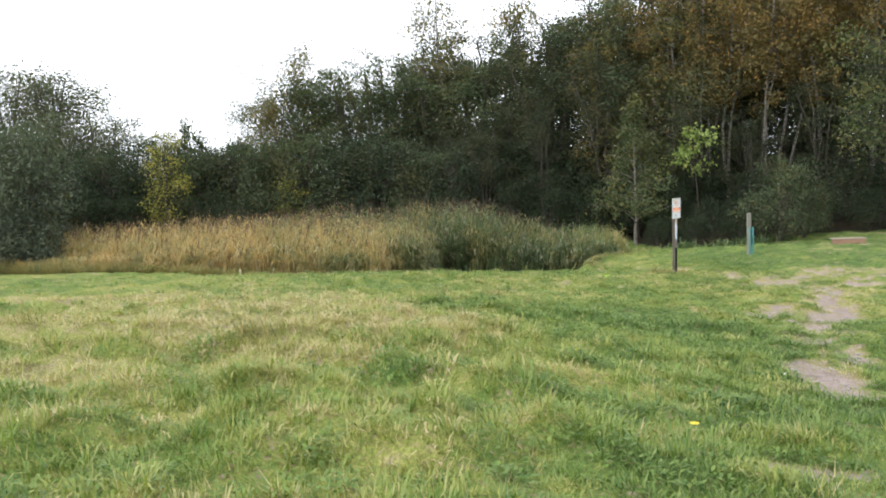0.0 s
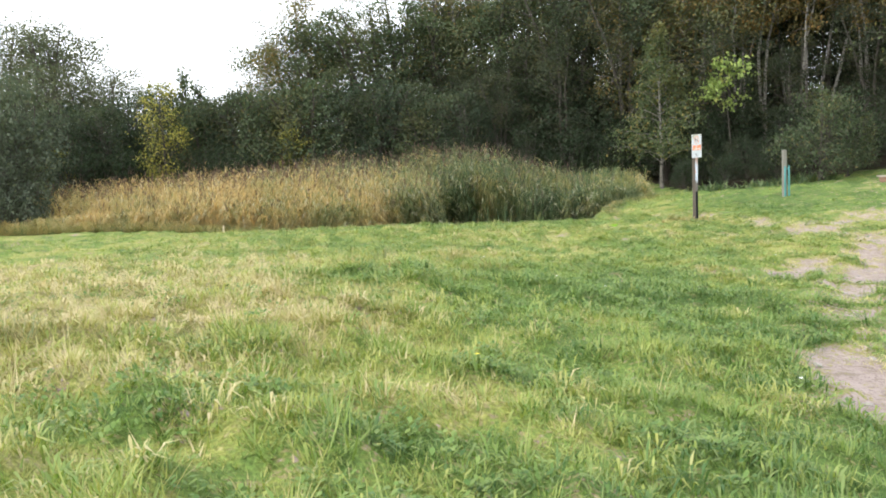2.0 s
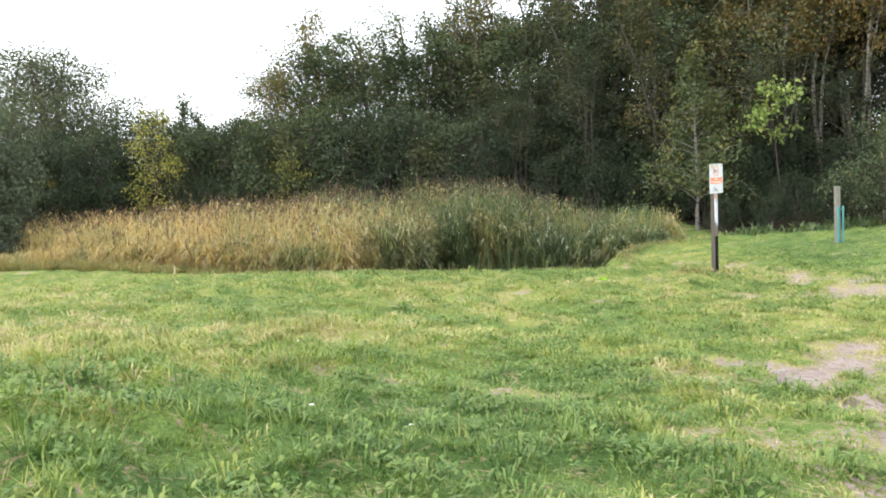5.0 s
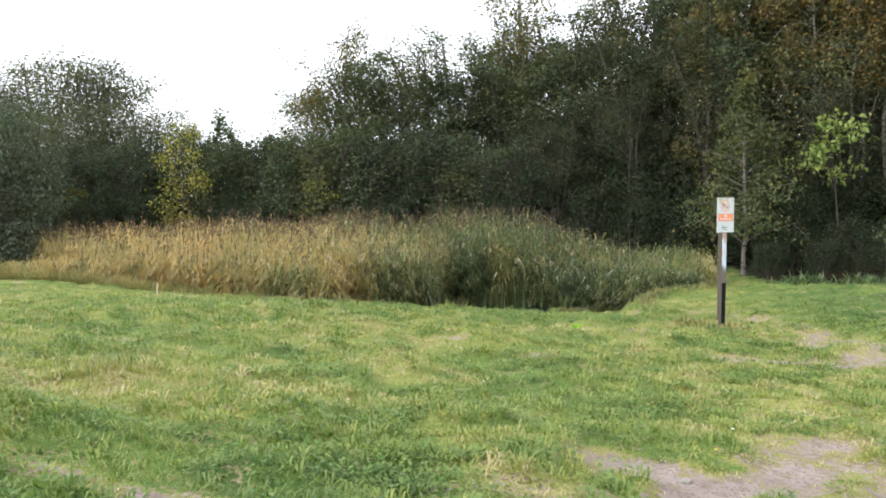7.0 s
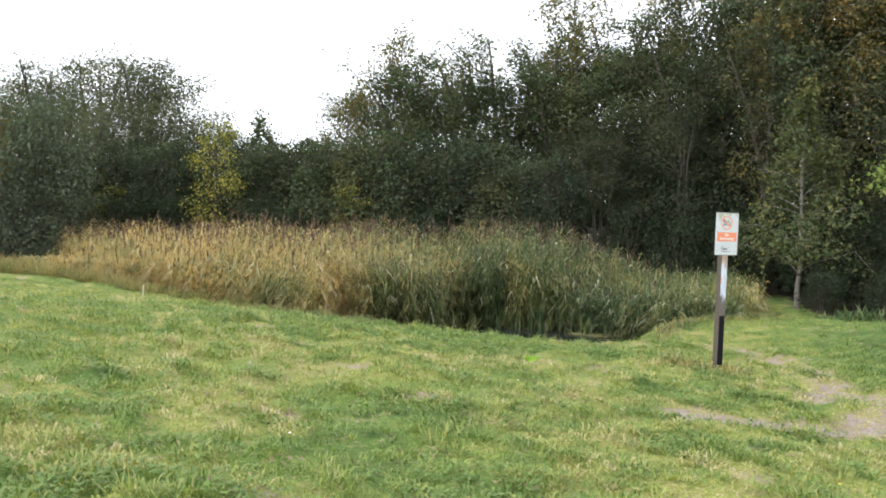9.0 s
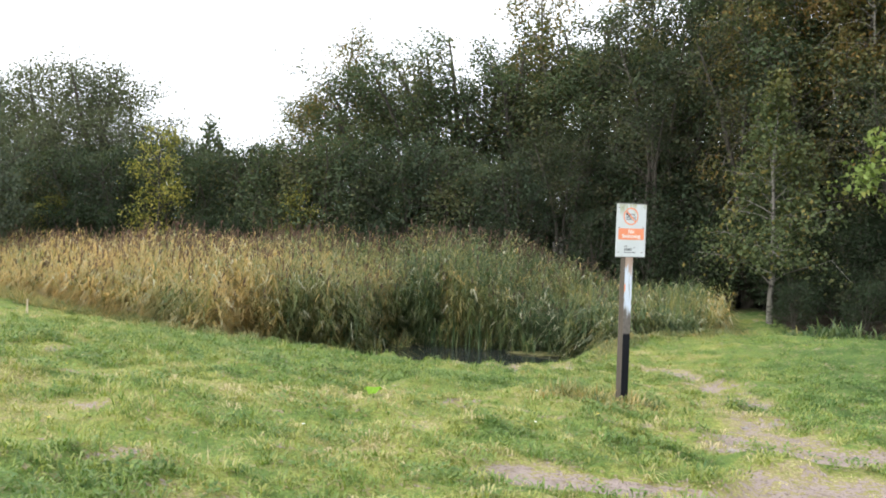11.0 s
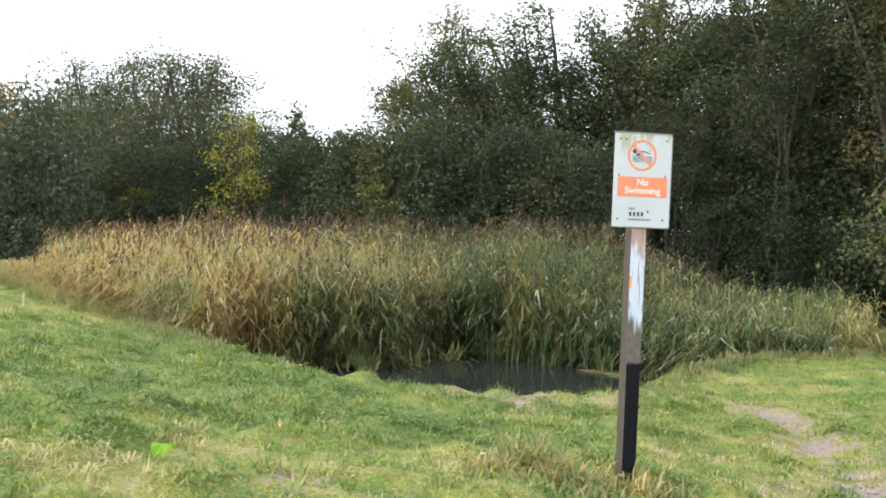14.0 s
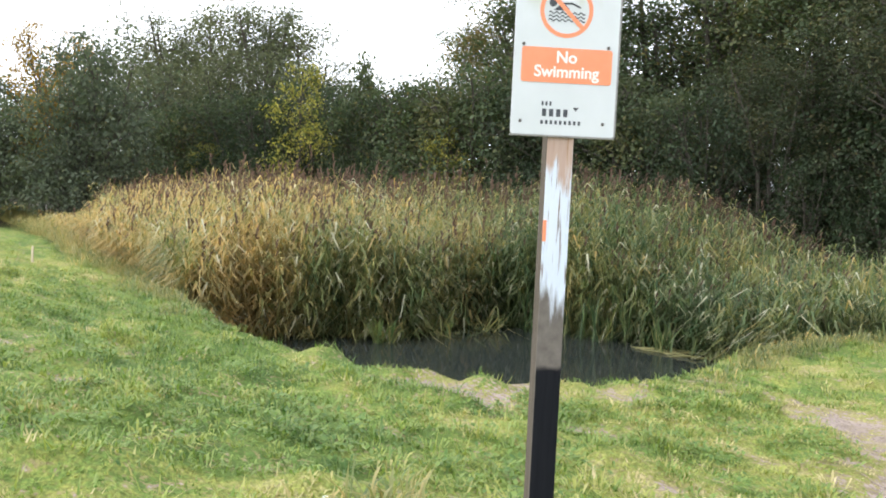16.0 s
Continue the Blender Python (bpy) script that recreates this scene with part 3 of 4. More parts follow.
bare_birches = [tree("birch_tree", "slender birch with bare pale trunk under a rusty crown", BIRCH, LEAF_RUST, seed=56 + k, h=14, width=4.6, base=0.52, stems=2, limbs=40, leaves=7600, leaf=0.15, droop=0.4, hang=0.8, lift=0.8, r=0.085, spread_by=0.18, lobed=0.6) for k in range(2)]
bushes = [tree("willow_bush", "dense grey-green willow bush behind the reeds", BARK, (LEAF_MID, LEAF_ALDER)[k], seed=71 + k, h=4.5, width=3.8, base=0.04, stems=5, limbs=50, leaves=7800, leaf=0.11, lift=0.9, shape="bush", r=0.05, spread_by=0.18) for k in range(2)]
pale_bushes = [tree("willow_bush", "large pale grey-green willow bush beside the reed bed", BARK, LEAF_PALE, seed=77 + k, h=4.5, width=3.6, base=0.04, stems=5, limbs=60, leaves=9500, leaf=0.12, lift=0.8, shape="dome", r=0.05, spread_by=0.2) for k in range(2)]
shaded_bushes = [tree("undergrowth_bush", "green undergrowth bush, leaf colour darkened for the wood's shade", BARK, LEAF_SHADED, seed=81 + k, h=3.5, width=3.6, base=0.03, stems=5, limbs=44, leaves=5200, leaf=0.12, lift=0.7, shape="bush", r=0.04, spread_by=0.2) for k in range(2)]
slim_birch = tree("young_birch_tree", "young slim birch tree with thin pale trunk", BIRCH, LEAF_YOUNG, seed=91, h=6.3, width=3.5, base=0.16, limbs=46, leaves=7600, leaf=0.115, droop=0.25, hang=0.6, lift=0.8, shape="cone", r=0.055, spread_by=0.15, lobed=0.4)
yellow_tree = tree("yellow_tree", "slim young tree with yellow autumn leaves", BARK, LEAF_YELLOW, seed=92, h=6.2, width=2.6, base=0.1, limbs=44, leaves=3200, leaf=0.13, lift=0.7, shape="round", r=0.05, spread_by=0.17)
spire_tree = tree("sapling_tree", "pointed young green tree rising over the bushes", BARK, LEAF_ALDER, seed=93, h=6.0, width=3.6, base=0.08, limbs=44, leaves=4200, leaf=0.13, lift=0.35, shape="cone", r=0.05, spread_by=0.14)
maple_tree = tree("maple_tree", "maple sapling with bright light-green leaves against dark woods", BARK, LEAF_MAPLE, seed=94, h=6.0, width=3.3, base=0.60, limbs=16, leaves=620, leaf=0.22, lift=0.3, shape="round", r=0.035, spread_by=0.12, lobed=0.3)
orange_tree = tree("orange_tree", "tree with orange autumn leaves behind a bush", BARK, LEAF_ORANGE, seed=95, h=8.0, width=3.2, base=0.2, stems=2, limbs=40, leaves=4800, leaf=0.13, lift=0.9, shape="round", r=0.08, spread_by=0.18)
hawthorn = tree("hawthorn_bush", "rounded green hawthorn bush at the foot of the wood", BARK, LEAF_ALDER, seed=97, h=4.0, width=4.4, base=0.04, stems=4, limbs=44, leaves=5200, leaf=0.12, lift=0.7, shape="bush", r=0.05, spread_by=0.16)

rng = random.Random(4)
# broad willow group past the pond's far corner
for x, y, top in ((-33.0, 51.0, 5.8), (-30.2, 50.2, 7.1), (-28.2, 50.8, 7.8), (-25.6, 50.4, 8.1), (-23.6, 51.2, 8.0), (-21.6, 50.6, 7.2), (-19.8, 51.0, 5.9), (-27.0, 48.0, 4.6), (-22.8, 48.2, 4.6), (-18.6, 49.4, 4.4)):
    plant(willows[int(x * 7) % 2], x, y, top, rng.random() * 6.28, 1.1)
# tall birches at the corner of the wood
for x, y, top in ((-8.4, 49.6, 8.4), (-9.9, 48.2, 5.6), (0.4, 51.5, 11.0), (4.2, 52.0, 11.0), (9.0, 47.0, 10.4), (8.2, 45.2, 7.6), (10.0, 45.6, 9.0), (12.2, 44.6, 8.4)):
    plant(birches[int(abs(x) * 5) % 2], x, y, top, rng.random() * 6.28, 1.0)
for x, y, top in ((13.2, 42.6, 10.4), (14.6, 43.6, 11.2), (15.9, 42.2, 10.6), (17.2, 43.4, 11.4), (18.6, 42.0, 11.0), (16.4, 45.4, 12.2), (19.8, 44.2, 12.0), (21.5, 42.4, 11.6), (12.2, 45.2, 11.0)):
    plant(bare_birches[int(abs(x) * 5) % 2], x, y, top, rng.random() * 6.28, 0.95)
# the wood behind the pond
for x, y, top in ((-8.6, 51.2, 6.4), (-6.9, 51.0, 7.1), (-4.8, 50.6, 7.5), (-3.6, 49.6, 7.4), (-1.6, 49.4, 7.8), (-6.0, 49.4, 6.8), (-2.6, 50.2, 8.0), (-0.5, 50.0, 8.6), (-5.8, 53.0, 7.4), (-3.4, 53.0, 8.0), (0.9, 50.8, 8.9), (1.9, 49.8, 8.9), (2.5, 51.8, 9.2), (3.2, 51.4, 8.8), (4.4, 49.6, 9.0), (5.4, 51.0, 9.2), (10.6, 44.4, 8.2), (11.6, 47.2, 10.0)):
    plant(alders[int(abs(x) * 3) % 3], x, y, top - 0.3, rng.random() * 6.28, 1.15 + 0.25 * rng.random())
# its darker side, beside the path: alders with shade in their leaf colour
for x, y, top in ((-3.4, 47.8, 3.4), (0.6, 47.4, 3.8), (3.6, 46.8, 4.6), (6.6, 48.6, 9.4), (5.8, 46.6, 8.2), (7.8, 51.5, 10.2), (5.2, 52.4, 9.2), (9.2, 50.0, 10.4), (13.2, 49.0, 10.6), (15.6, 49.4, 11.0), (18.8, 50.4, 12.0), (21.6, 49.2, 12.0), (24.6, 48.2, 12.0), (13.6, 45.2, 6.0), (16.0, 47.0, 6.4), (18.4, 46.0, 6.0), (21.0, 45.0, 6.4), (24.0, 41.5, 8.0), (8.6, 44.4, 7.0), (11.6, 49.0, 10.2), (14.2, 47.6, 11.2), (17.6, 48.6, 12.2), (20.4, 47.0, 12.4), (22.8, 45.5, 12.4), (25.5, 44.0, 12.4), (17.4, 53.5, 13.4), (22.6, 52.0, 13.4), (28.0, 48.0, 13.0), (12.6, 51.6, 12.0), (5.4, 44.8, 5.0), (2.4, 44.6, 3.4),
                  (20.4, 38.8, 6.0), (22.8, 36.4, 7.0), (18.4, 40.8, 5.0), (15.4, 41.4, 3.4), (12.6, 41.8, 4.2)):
    plant(shaded_alders[int(abs(x) * 3) % 2], x, y, top, rng.random() * 6.28, 1.0 + 0.2 * rng.random())
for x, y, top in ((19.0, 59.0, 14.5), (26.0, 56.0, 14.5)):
    plant(shaded_alders[int(abs(x)) % 2], x, y, top, rng.random() * 6.28, 1.25)
# bushes along the far side of the pond
for x, y, top in ((-25.0, 46.5, 2.6), (-22.5, 46.0, 2.7), (-20.0, 46.8, 3.2), (-17.6, 46.2, 3.0), (-16.0, 47.6, 3.5), (-13.6, 48.4, 2.7), (-11.9, 48.8, 2.8), (-15.2, 49.2, 2.9), (-10.4, 48.4, 3.2), (-13.0, 46.4, 3.0), (-10.8, 46.4, 3.2), (-9.2, 45.8, 3.0), (-7.2, 45.6, 3.4), (-5.4, 45.6, 2.8), (-3.5, 45.0, 3.2), (-1.2, 44.8, 2.2), (0.8, 44.4, 2.4)):
    plant(bushes[int(abs(x) * 3) % 2], x, y, top, rng.random() * 6.28, 0.85 + 0.2 * rng.random())
# large bush at the pond's near corner and its neighbours
for x, y, top, slim in ((-19.0, 38.9, 4.2, 0.78), (-22.9, 40.6, 3.6, 0.85), (-18.8, 38.3, 1.0, 1.0), (-22.2, 37.4, 2.0, 1.2), (-25.0, 38.6, 3.2, 1.1)):
    plant(pale_bushes[int(abs(x) * 10) % 2], x, y, top, rng.random() * 6.28, slim)
plant(orange_tree, -21.2, 38.6, 4.7, 0.3, 0.8)
plant(orange_tree, -27.6, 43.4, 5.6, 2.3)
plant(yellow_tree, -14.3, 44.5, 3.8, 0.4, 0.9)
plant(yellow_tree, -7.9, 44.3, 1.5, 2.0, 1.1)
plant(yellow_tree, -20.4, 45.2, 1.0, 1.0, 1.2)
plant(spire_tree, -14.6, 47.0, 4.4, 0.2, 0.9)
plant(spire_tree, -12.2, 46.6, 3.7, 2.2)
plant(spire_tree, -3.6, 44.2, 2.4, 1.2)
plant(slim_birch, 9.0, 39.6, 4.05, 0.5)
plant(maple_tree, 12.2, 39.9, 2.9, 0.8)
# undergrowth in front of the wood, its shade put into the leaf colour
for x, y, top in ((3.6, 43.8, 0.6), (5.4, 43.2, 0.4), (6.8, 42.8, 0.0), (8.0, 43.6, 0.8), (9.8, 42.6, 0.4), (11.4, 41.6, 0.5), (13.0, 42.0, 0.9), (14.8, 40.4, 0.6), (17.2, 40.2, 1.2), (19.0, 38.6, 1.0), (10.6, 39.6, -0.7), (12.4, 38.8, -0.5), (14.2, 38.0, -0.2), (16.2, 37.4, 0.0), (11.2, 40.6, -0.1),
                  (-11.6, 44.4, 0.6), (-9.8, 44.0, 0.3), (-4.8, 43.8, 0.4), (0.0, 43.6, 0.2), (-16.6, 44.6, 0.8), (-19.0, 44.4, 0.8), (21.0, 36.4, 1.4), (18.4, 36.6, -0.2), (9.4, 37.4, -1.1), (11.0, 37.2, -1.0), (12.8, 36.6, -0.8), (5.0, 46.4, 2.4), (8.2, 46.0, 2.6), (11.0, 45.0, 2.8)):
    plant(shaded_bushes[int(abs(x) * 5) % 2], x, y, top, rng.random() * 6.28, 0.8 + 0.3 * rng.random())
plant(hawthorn, 13.9, 35.0, 1.3, 1.0, 0.85)
plant(hawthorn, 15.2, 35.8, 0.2, 2.6, 1.0)
ash_tree = tree("ash_tree", "leafy light-green tree leaning out of the wood's edge", BARK, LEAF_YOUNG, seed=96, h=9.0, width=6.0, base=0.3, stems=2, limbs=36, leaves=4600, leaf=0.15, lift=0.5, shape="round", r=0.09, spread_by=0.16)
plant(ash_tree, 18.4, 34.4, 7.0, 1.0)


# ---- the reed bed ----
def slivers(at, way, length, width, bend):
    """Narrow leaves as bent kites of four corners each."""
    n = len(at)
    side = np.stack([-way[:, 1], way[:, 0], np.zeros(n)], 1)
    side /= np.linalg.norm(side, axis=1)[:, None] + 1e-6
    flat = np.stack([way[:, 0], way[:, 1], np.full(n, -1.2)], 1)
    ln, w = length[:, None], width[:, None]
    mid = at + way * ln * 0.5
    tip = at + way * ln * 0.85 + flat * ln * bend[:, None] * 0.45
    verts = np.stack([at, mid + side * w * 0.5, tip, mid - side * w * 0.5], 1).reshape(-1, 3)
    return verts, np.arange(n)[:, None] * 4 + np.array([[0, 1, 2, 3]])


def strips(at, way, length, width, bend):
    """Leaves as bent strips of five corners each: arrays of verts and triangles."""
    n = len(at)
    side = np.stack([-way[:, 1], way[:, 0], np.zeros(n)], 1)
    side /= np.linalg.norm(side, axis=1)[:, None] + 1e-6
    flat = np.stack([way[:, 0], way[:, 1], np.zeros(n)], 1)
    flat /= np.linalg.norm(flat, axis=1)[:, None] + 1e-6
    fall = flat * 0.7 - np.array([[0, 0, 1.0]])
    ln, w, b = length[:, None], width[:, None], bend[:, None]
    mid = at + way * ln * 0.55 + fall * ln * b * 0.18
    tip = at + way * ln * 0.9 + fall * ln * b * 0.55
    verts = np.stack([at - side * w * 0.35, at + side * w * 0.35, mid + side * w * 0.5, mid - side * w * 0.5, tip], 1).reshape(-1, 3)
    q = (np.arange(n) * 5)[:, None, None]
    return verts, (q + np.array([[[0, 1, 2], [0, 2, 3], [3, 2, 4]]])).reshape(-1, 3)


def reed_bed():
    rg = np.random.RandomState(21)
    x, y = rg.uniform(-21, 9.5, 104000), rg.uniform(29.5, 42.0, 104000)
    d, hole = inside(x, y, POND), inside(x, y, OPEN_WATER)
    lip = np.interp(x, [p[0] for p in POND[:15]], [p[1] for p in POND[:15]])
    front = np.minimum(np.where(x < 5.2, y - lip, d), np.where(hole > -2.5, -hole, 9.0))
    dens = (0.16 + 0.84 * np.exp(-np.maximum(front, 0) / 1.2)) * (0.6 + 0.8 * field(x, y, 0.7, 31))
    keep = (d > 0.1 + 0.5 * (x > 4.5)) & (hole < -0.05 - 0.3 * field(x, y, 0.5, 30)) & (rg.rand(104000) < dens * 0.5)
    x, y, front = x[keep], y[keep], front[keep]
    n = len(x)
    root = np.maximum(land(x, y, False), -3.05)
    top = np.interp(x, (-18, -13, -6, 1.7, 2.8, 3.6, 4.5, 5.5, 7.0, 9), (-0.92, -0.70, -0.58, -0.6, -0.88, -1.15, -1.5, -1.7, -1.8, -1.9))
    top = top - (0.95 * np.exp(-np.maximum(front, 0) / 1.4)) * step(6.5, 3.5, x) + 0.5 * (field(x, y, 1.3, 32) - 0.5) + 0.6 * (field(x, y, 0.45, 37) - 0.5) + 0.17 * rg.randn(n)
    flank = (x - 7.9) + (y - 20.45) * 1.366
    top = np.where(flank < 0.5, root + 0.55 + (top - root - 0.55) * step(-3.2, 0.4, flank) , top)
    h = np.maximum(top - root, 0.5)
    gold = step(2.0, -7.0, x + 0.5 * (y - 32)) * 0.5 + 0.35 * step(6.8, 8.2, x)
    tone = np.clip(0.35 + gold + 0.66 * (field(x, y, 1.1, 33) - 0.5) + 0.66 * (field(x, y, 0.4, 34) - 0.5) + 0.12 * rg.randn(n) - 0.15 * step(-1.5, 2.0, x) * step(7.6, 6.4, x), 0, 1)
    swirl = 12.0 * field(x, y, 1.0, 35)
    sway = 0.10 * field(x, y, 0.6, 36) + 0.08 * np.exp(-np.maximum(front, 0) / 0.8)
    lean = rg.randn(n, 2) * (0.08 + 0.08 * np.exp(-np.maximum(front, 0) / 0.5))[:, None] + np.stack([np.cos(swirl), np.sin(swirl)], 1) * sway[:, None]
    base = np.stack([x, y, root], 1)
    head = base + np.stack([lean[:, 0] * h, lean[:, 1] * h, h], 1)
    parts_v, parts_f, parts_t, parts_r, at0 = [], [], [], [], 0

    def add(v, f, t, r, per):
        nonlocal at0
        parts_v.append(v), parts_f.append(f + at0), parts_t.append(np.repeat(t, per)), parts_r.append(np.repeat(r, per))
        at0 += len(v)

    up = head - base
    ln = np.linalg.norm(up, axis=1)
    v, f = slivers(base, up / ln[:, None] + rg.randn(n, 3) * 0.01, ln * 1.15, np.full(n, 0.012), np.zeros(n) + 0.02)
    add(v, f, np.clip(tone + 0.12, 0, 1), rg.rand(n), 4)
    for k in range(18):
        g = 0.05 + 0.95 * (k + rg.rand(n)) / 18
        p = base + up * g[:, None]
        az = rg.rand(n) * 6.283
        rise = 0.4 + 1.6 * rg.rand(n)
        way = np.stack([np.cos(az), np.sin(az), rise * 1.2], 1)
        way /= np.linalg.norm(way, axis=1)[:, None]
        v, f = slivers(p, way, 0.18 + 0.30 * rg.rand(n), (0.010 + 0.012 * rg.rand(n)) * (1 + 0.35 * step(-3, 0, x)), 0.2 + 1.0 * rg.rand(n))
        low = np.clip(0.5 - g, 0, 0.5) * (0.05 + 0.2 * gold)
        grey = 0.2 * step(0.6, 1.0, g) * gold
        add(v, f, np.clip(tone + low - grey + 0.17 * rg.randn(n), 0, 1), np.where(rg.rand(n) < 0.04, 2.2, rg.rand(n) ** 1.6), 4)
    for k in range(4):
        g = 0.35 + 0.6 * (k + rg.rand(n)) / 4
        p = base + up * g[:, None]
        az = rg.rand(n) * 6.283
        way = np.stack([np.cos(az), np.sin(az), 0.5 + 1.2 * rg.rand(n)], 1)
        way /= np.linalg.norm(way, axis=1)[:, None]
        v, f = slivers(p, way, 0.38 + 0.36 * rg.rand(n), 0.018 + 0.014 * rg.rand(n), 0.6 + 0.9 * rg.rand(n))
        add(v, f, np.clip(tone - 0.05 + 0.2 * rg.randn(n), 0, 1), np.where(rg.rand(n) < 0.07, 2.0, rg.rand(n)), 4)
    # leafy skirt along the water's near edge
    edge = np.where((front < 1.5) & (x < 5.5))[0]
    for k in range(15):
        m = len(edge)
        g = 0.02 + 0.6 * rg.rand(m)
        p = base[edge] + up[edge] * g[:, None]
        az = 4.71 + 1.3 * rg.randn(m)
        way = np.stack([np.cos(az), np.sin(az), 0.6 + 1.3 * rg.rand(m)], 1)
        way /= np.linalg.norm(way, axis=1)[:, None]
        v, f = slivers(p, way, 0.28 + 0.32 * rg.rand(m), 0.018 + 0.014 * rg.rand(m), 0.5 + 0.9 * rg.rand(m))
        add(v, f, np.clip(tone[edge] - 0.02 + 0.16 * rg.randn(m), 0, 1), np.where(rg.rand(m) < 0.06, 2.0, rg.rand(m)), 4)
    # broad arching leaves over the open water and the bank
    edge = np.where((front < 1.7) & (x > -9) & (x < 8.5) & (rg.rand(n) < 0.75))[0]
    for k in range(7):
        m = len(edge)
        g = 0.06 + 0.74 * (k + rg.rand(m)) / 7
        p = base[edge] + up[edge] * g[:, None]
        az = 4.71 + 1.5 * rg.randn(m)
        way = np.stack([np.cos(az), np.sin(az), 0.9 + 1.3 * rg.rand(m)], 1)
        way /= np.linalg.norm(way, axis=1)[:, None]
        v, f = slivers(p, way, 0.40 + 0.34 * rg.rand(m), 0.026 + 0.016 * rg.rand(m), 0.5 + 1.0 * rg.rand(m))
        add(v, f, np.clip(tone[edge] - 0.04 + 0.2 * rg.randn(m), 0, 1), np.where(rg.rand(m) < 0.15, 2.0, rg.rand(m)), 4)
    me = mesh_of("reed_bed", np.concatenate(parts_v), np.concatenate(parts_f), REED, {"tone": np.concatenate(parts_t), "rnd": np.concatenate(parts_r)})
    bed = tagged(new("reed_bed", me), "dense bed of tall reeds, golden to green, in the pond", "reeds", kind="stuff")
    # feathery heads
    pick = np.where(rg.rand(n) < (0.2 + 0.45 * step(1.0, 4.0, front)) * step(6.5, 4.0, x) + 0.04)[0]
    vs, fs, a0 = [], [], 0
    for k in range(4):
        p = head[pick] + up[pick] * 0.06 - np.array([[0, 0, 1.0]]) * (0.06 * k)
        az = rg.rand(len(pick)) * 1.6 + 5.2
        way = np.stack([np.cos(az) * 0.45, np.sin(az) * 0.45, 0.9 + 0.2 * rg.rand(len(pick))], 1)
        v, f = strips(p, way, 0.13 + 0.10 * rg.rand(len(pick)), np.full(len(pick), 0.030), 0.5 + 0.5 * rg.rand(len(pick)))
        vs.append(v), fs.append(f + a0)
        a0 += len(v)
    pl = new("reed_plumes", mesh_of("reed_plumes", np.concatenate(vs), np.concatenate(fs), PLUME))
    tagged(pl, "brown feathery seed heads on top of the reeds", "reeds", kind="stuff")
    return bed


reed_bed()


def clump(name, label, category, x, y, z, n, length, width, tone, seed, bend=0.6, spread_by=0.08, fan=0.6):
    """One plant of long narrow leaves that rise from a root."""
    rg = np.random.RandomState(seed)
    at = np.stack([rg.randn(n) * spread_by, rg.randn(n) * spread_by, np.full(n, -0.02)], 1)
    az = rg.rand(n) * 6.283
    way = np.stack([np.cos(az) * fan * rg.rand(n), np.sin(az) * fan * rg.rand(n), np.ones(n)], 1)
    way /= np.linalg.norm(way, axis=1)[:, None]
    v, f = strips(at, way, length * (0.5 + 0.6 * rg.rand(n)), width * (0.7 + 0.6 * rg.rand(n)), bend * (0.3 + rg.rand(n)))
    t = np.repeat(np.clip(tone + 0.15 * rg.randn(n), 0, 1), 5)
    ob = new(name, mesh_of(name, v, f, REED, {"tone": t, "rnd": np.repeat(rg.rand(n) * 0.5, 5)}))
    ob.location = (x, y, z)
    return tagged(ob, label, category, kind="stuff" if n > 30 else "")


clump("iris_clump", "green iris clump with arching leaves at the water's edge", "plant", -0.45, 31.85, -2.93, 34, 0.9, 0.035, 0.22, 3)
clump("iris_clump", "small upright green iris clump standing in the water", "plant", 3.3, 34.35, -2.93, 32, 0.75, 0.03, 0.2, 4, bend=0.2, fan=0.35)
for k, (x, y) in enumerate(((1.0, 34.6), (1.6, 34.8), (2.2, 34.7), (2.7, 34.9), (1.3, 35.1), (2.0, 35.2))):
    clump("bulrush_clump", "dark blue-green bulrush clump with long upright leaves", "plant", x, y, -2.98, 34, 1.45, 0.026, 0.12, 40 + k, bend=0.35, spread_by=0.2, fan=0.4)
for k, (x, y) in enumerate(((4.6, 35.8), (5.2, 36.3), (5.8, 35.7), (6.4, 36.4), (6.9, 36.0), (4.1, 36.4))):
    clump("willowherb_clump", "tall pale willowherb stems gone to seed behind reeds", "plant", x, y, float(land(x, y, False)) - 0.02, 44, 2.35, 0.045, 0.34, 60 + k, bend=0.12, spread_by=0.2, fan=0.22)
for k in range(12):
    x, y = rng.uniform(8.4, 14.6), rng.uniform(34.8, 36.4)
    clump("nettle_clump", "clump of green nettles at the foot of the wood", "plant", x, y, float(land(x, y, False)) - 0.02, 90, rng.uniform(0.4, 0.9), 0.045, 0.10, 160 + k, bend=0.7, spread_by=0.3, fan=0.8)
for k in range(14):
    x, y = 3.05 + 0.9 * rng.random(), 34.0 + 0.55 * rng.random()
    a = rng.uniform(-0.5, 0.5)
    ln = 0.35 + 0.5 * rng.random()
    v, f = tube([(-ln / 2, 0, 0), (0, 0.03, 0.012), (ln / 2, 0, 0)], [0.009, 0.011, 0.007], 5)
    ob = new("fallen_reed_stalk", mesh_of("fallen_reed_stalk", v, f, REED, {"tone": np.full(len(v), 0.5), "rnd": np.full(len(v), 1.0)}))
    ob.matrix_basis = pose(x, y, WATER_Z + 0.005 + 0.012 * (k % 3), 0, 0, math.degrees(a))
    tagged(ob, "pale dead reed stalk floating on the pond", "reed stalk", "floating stalks")

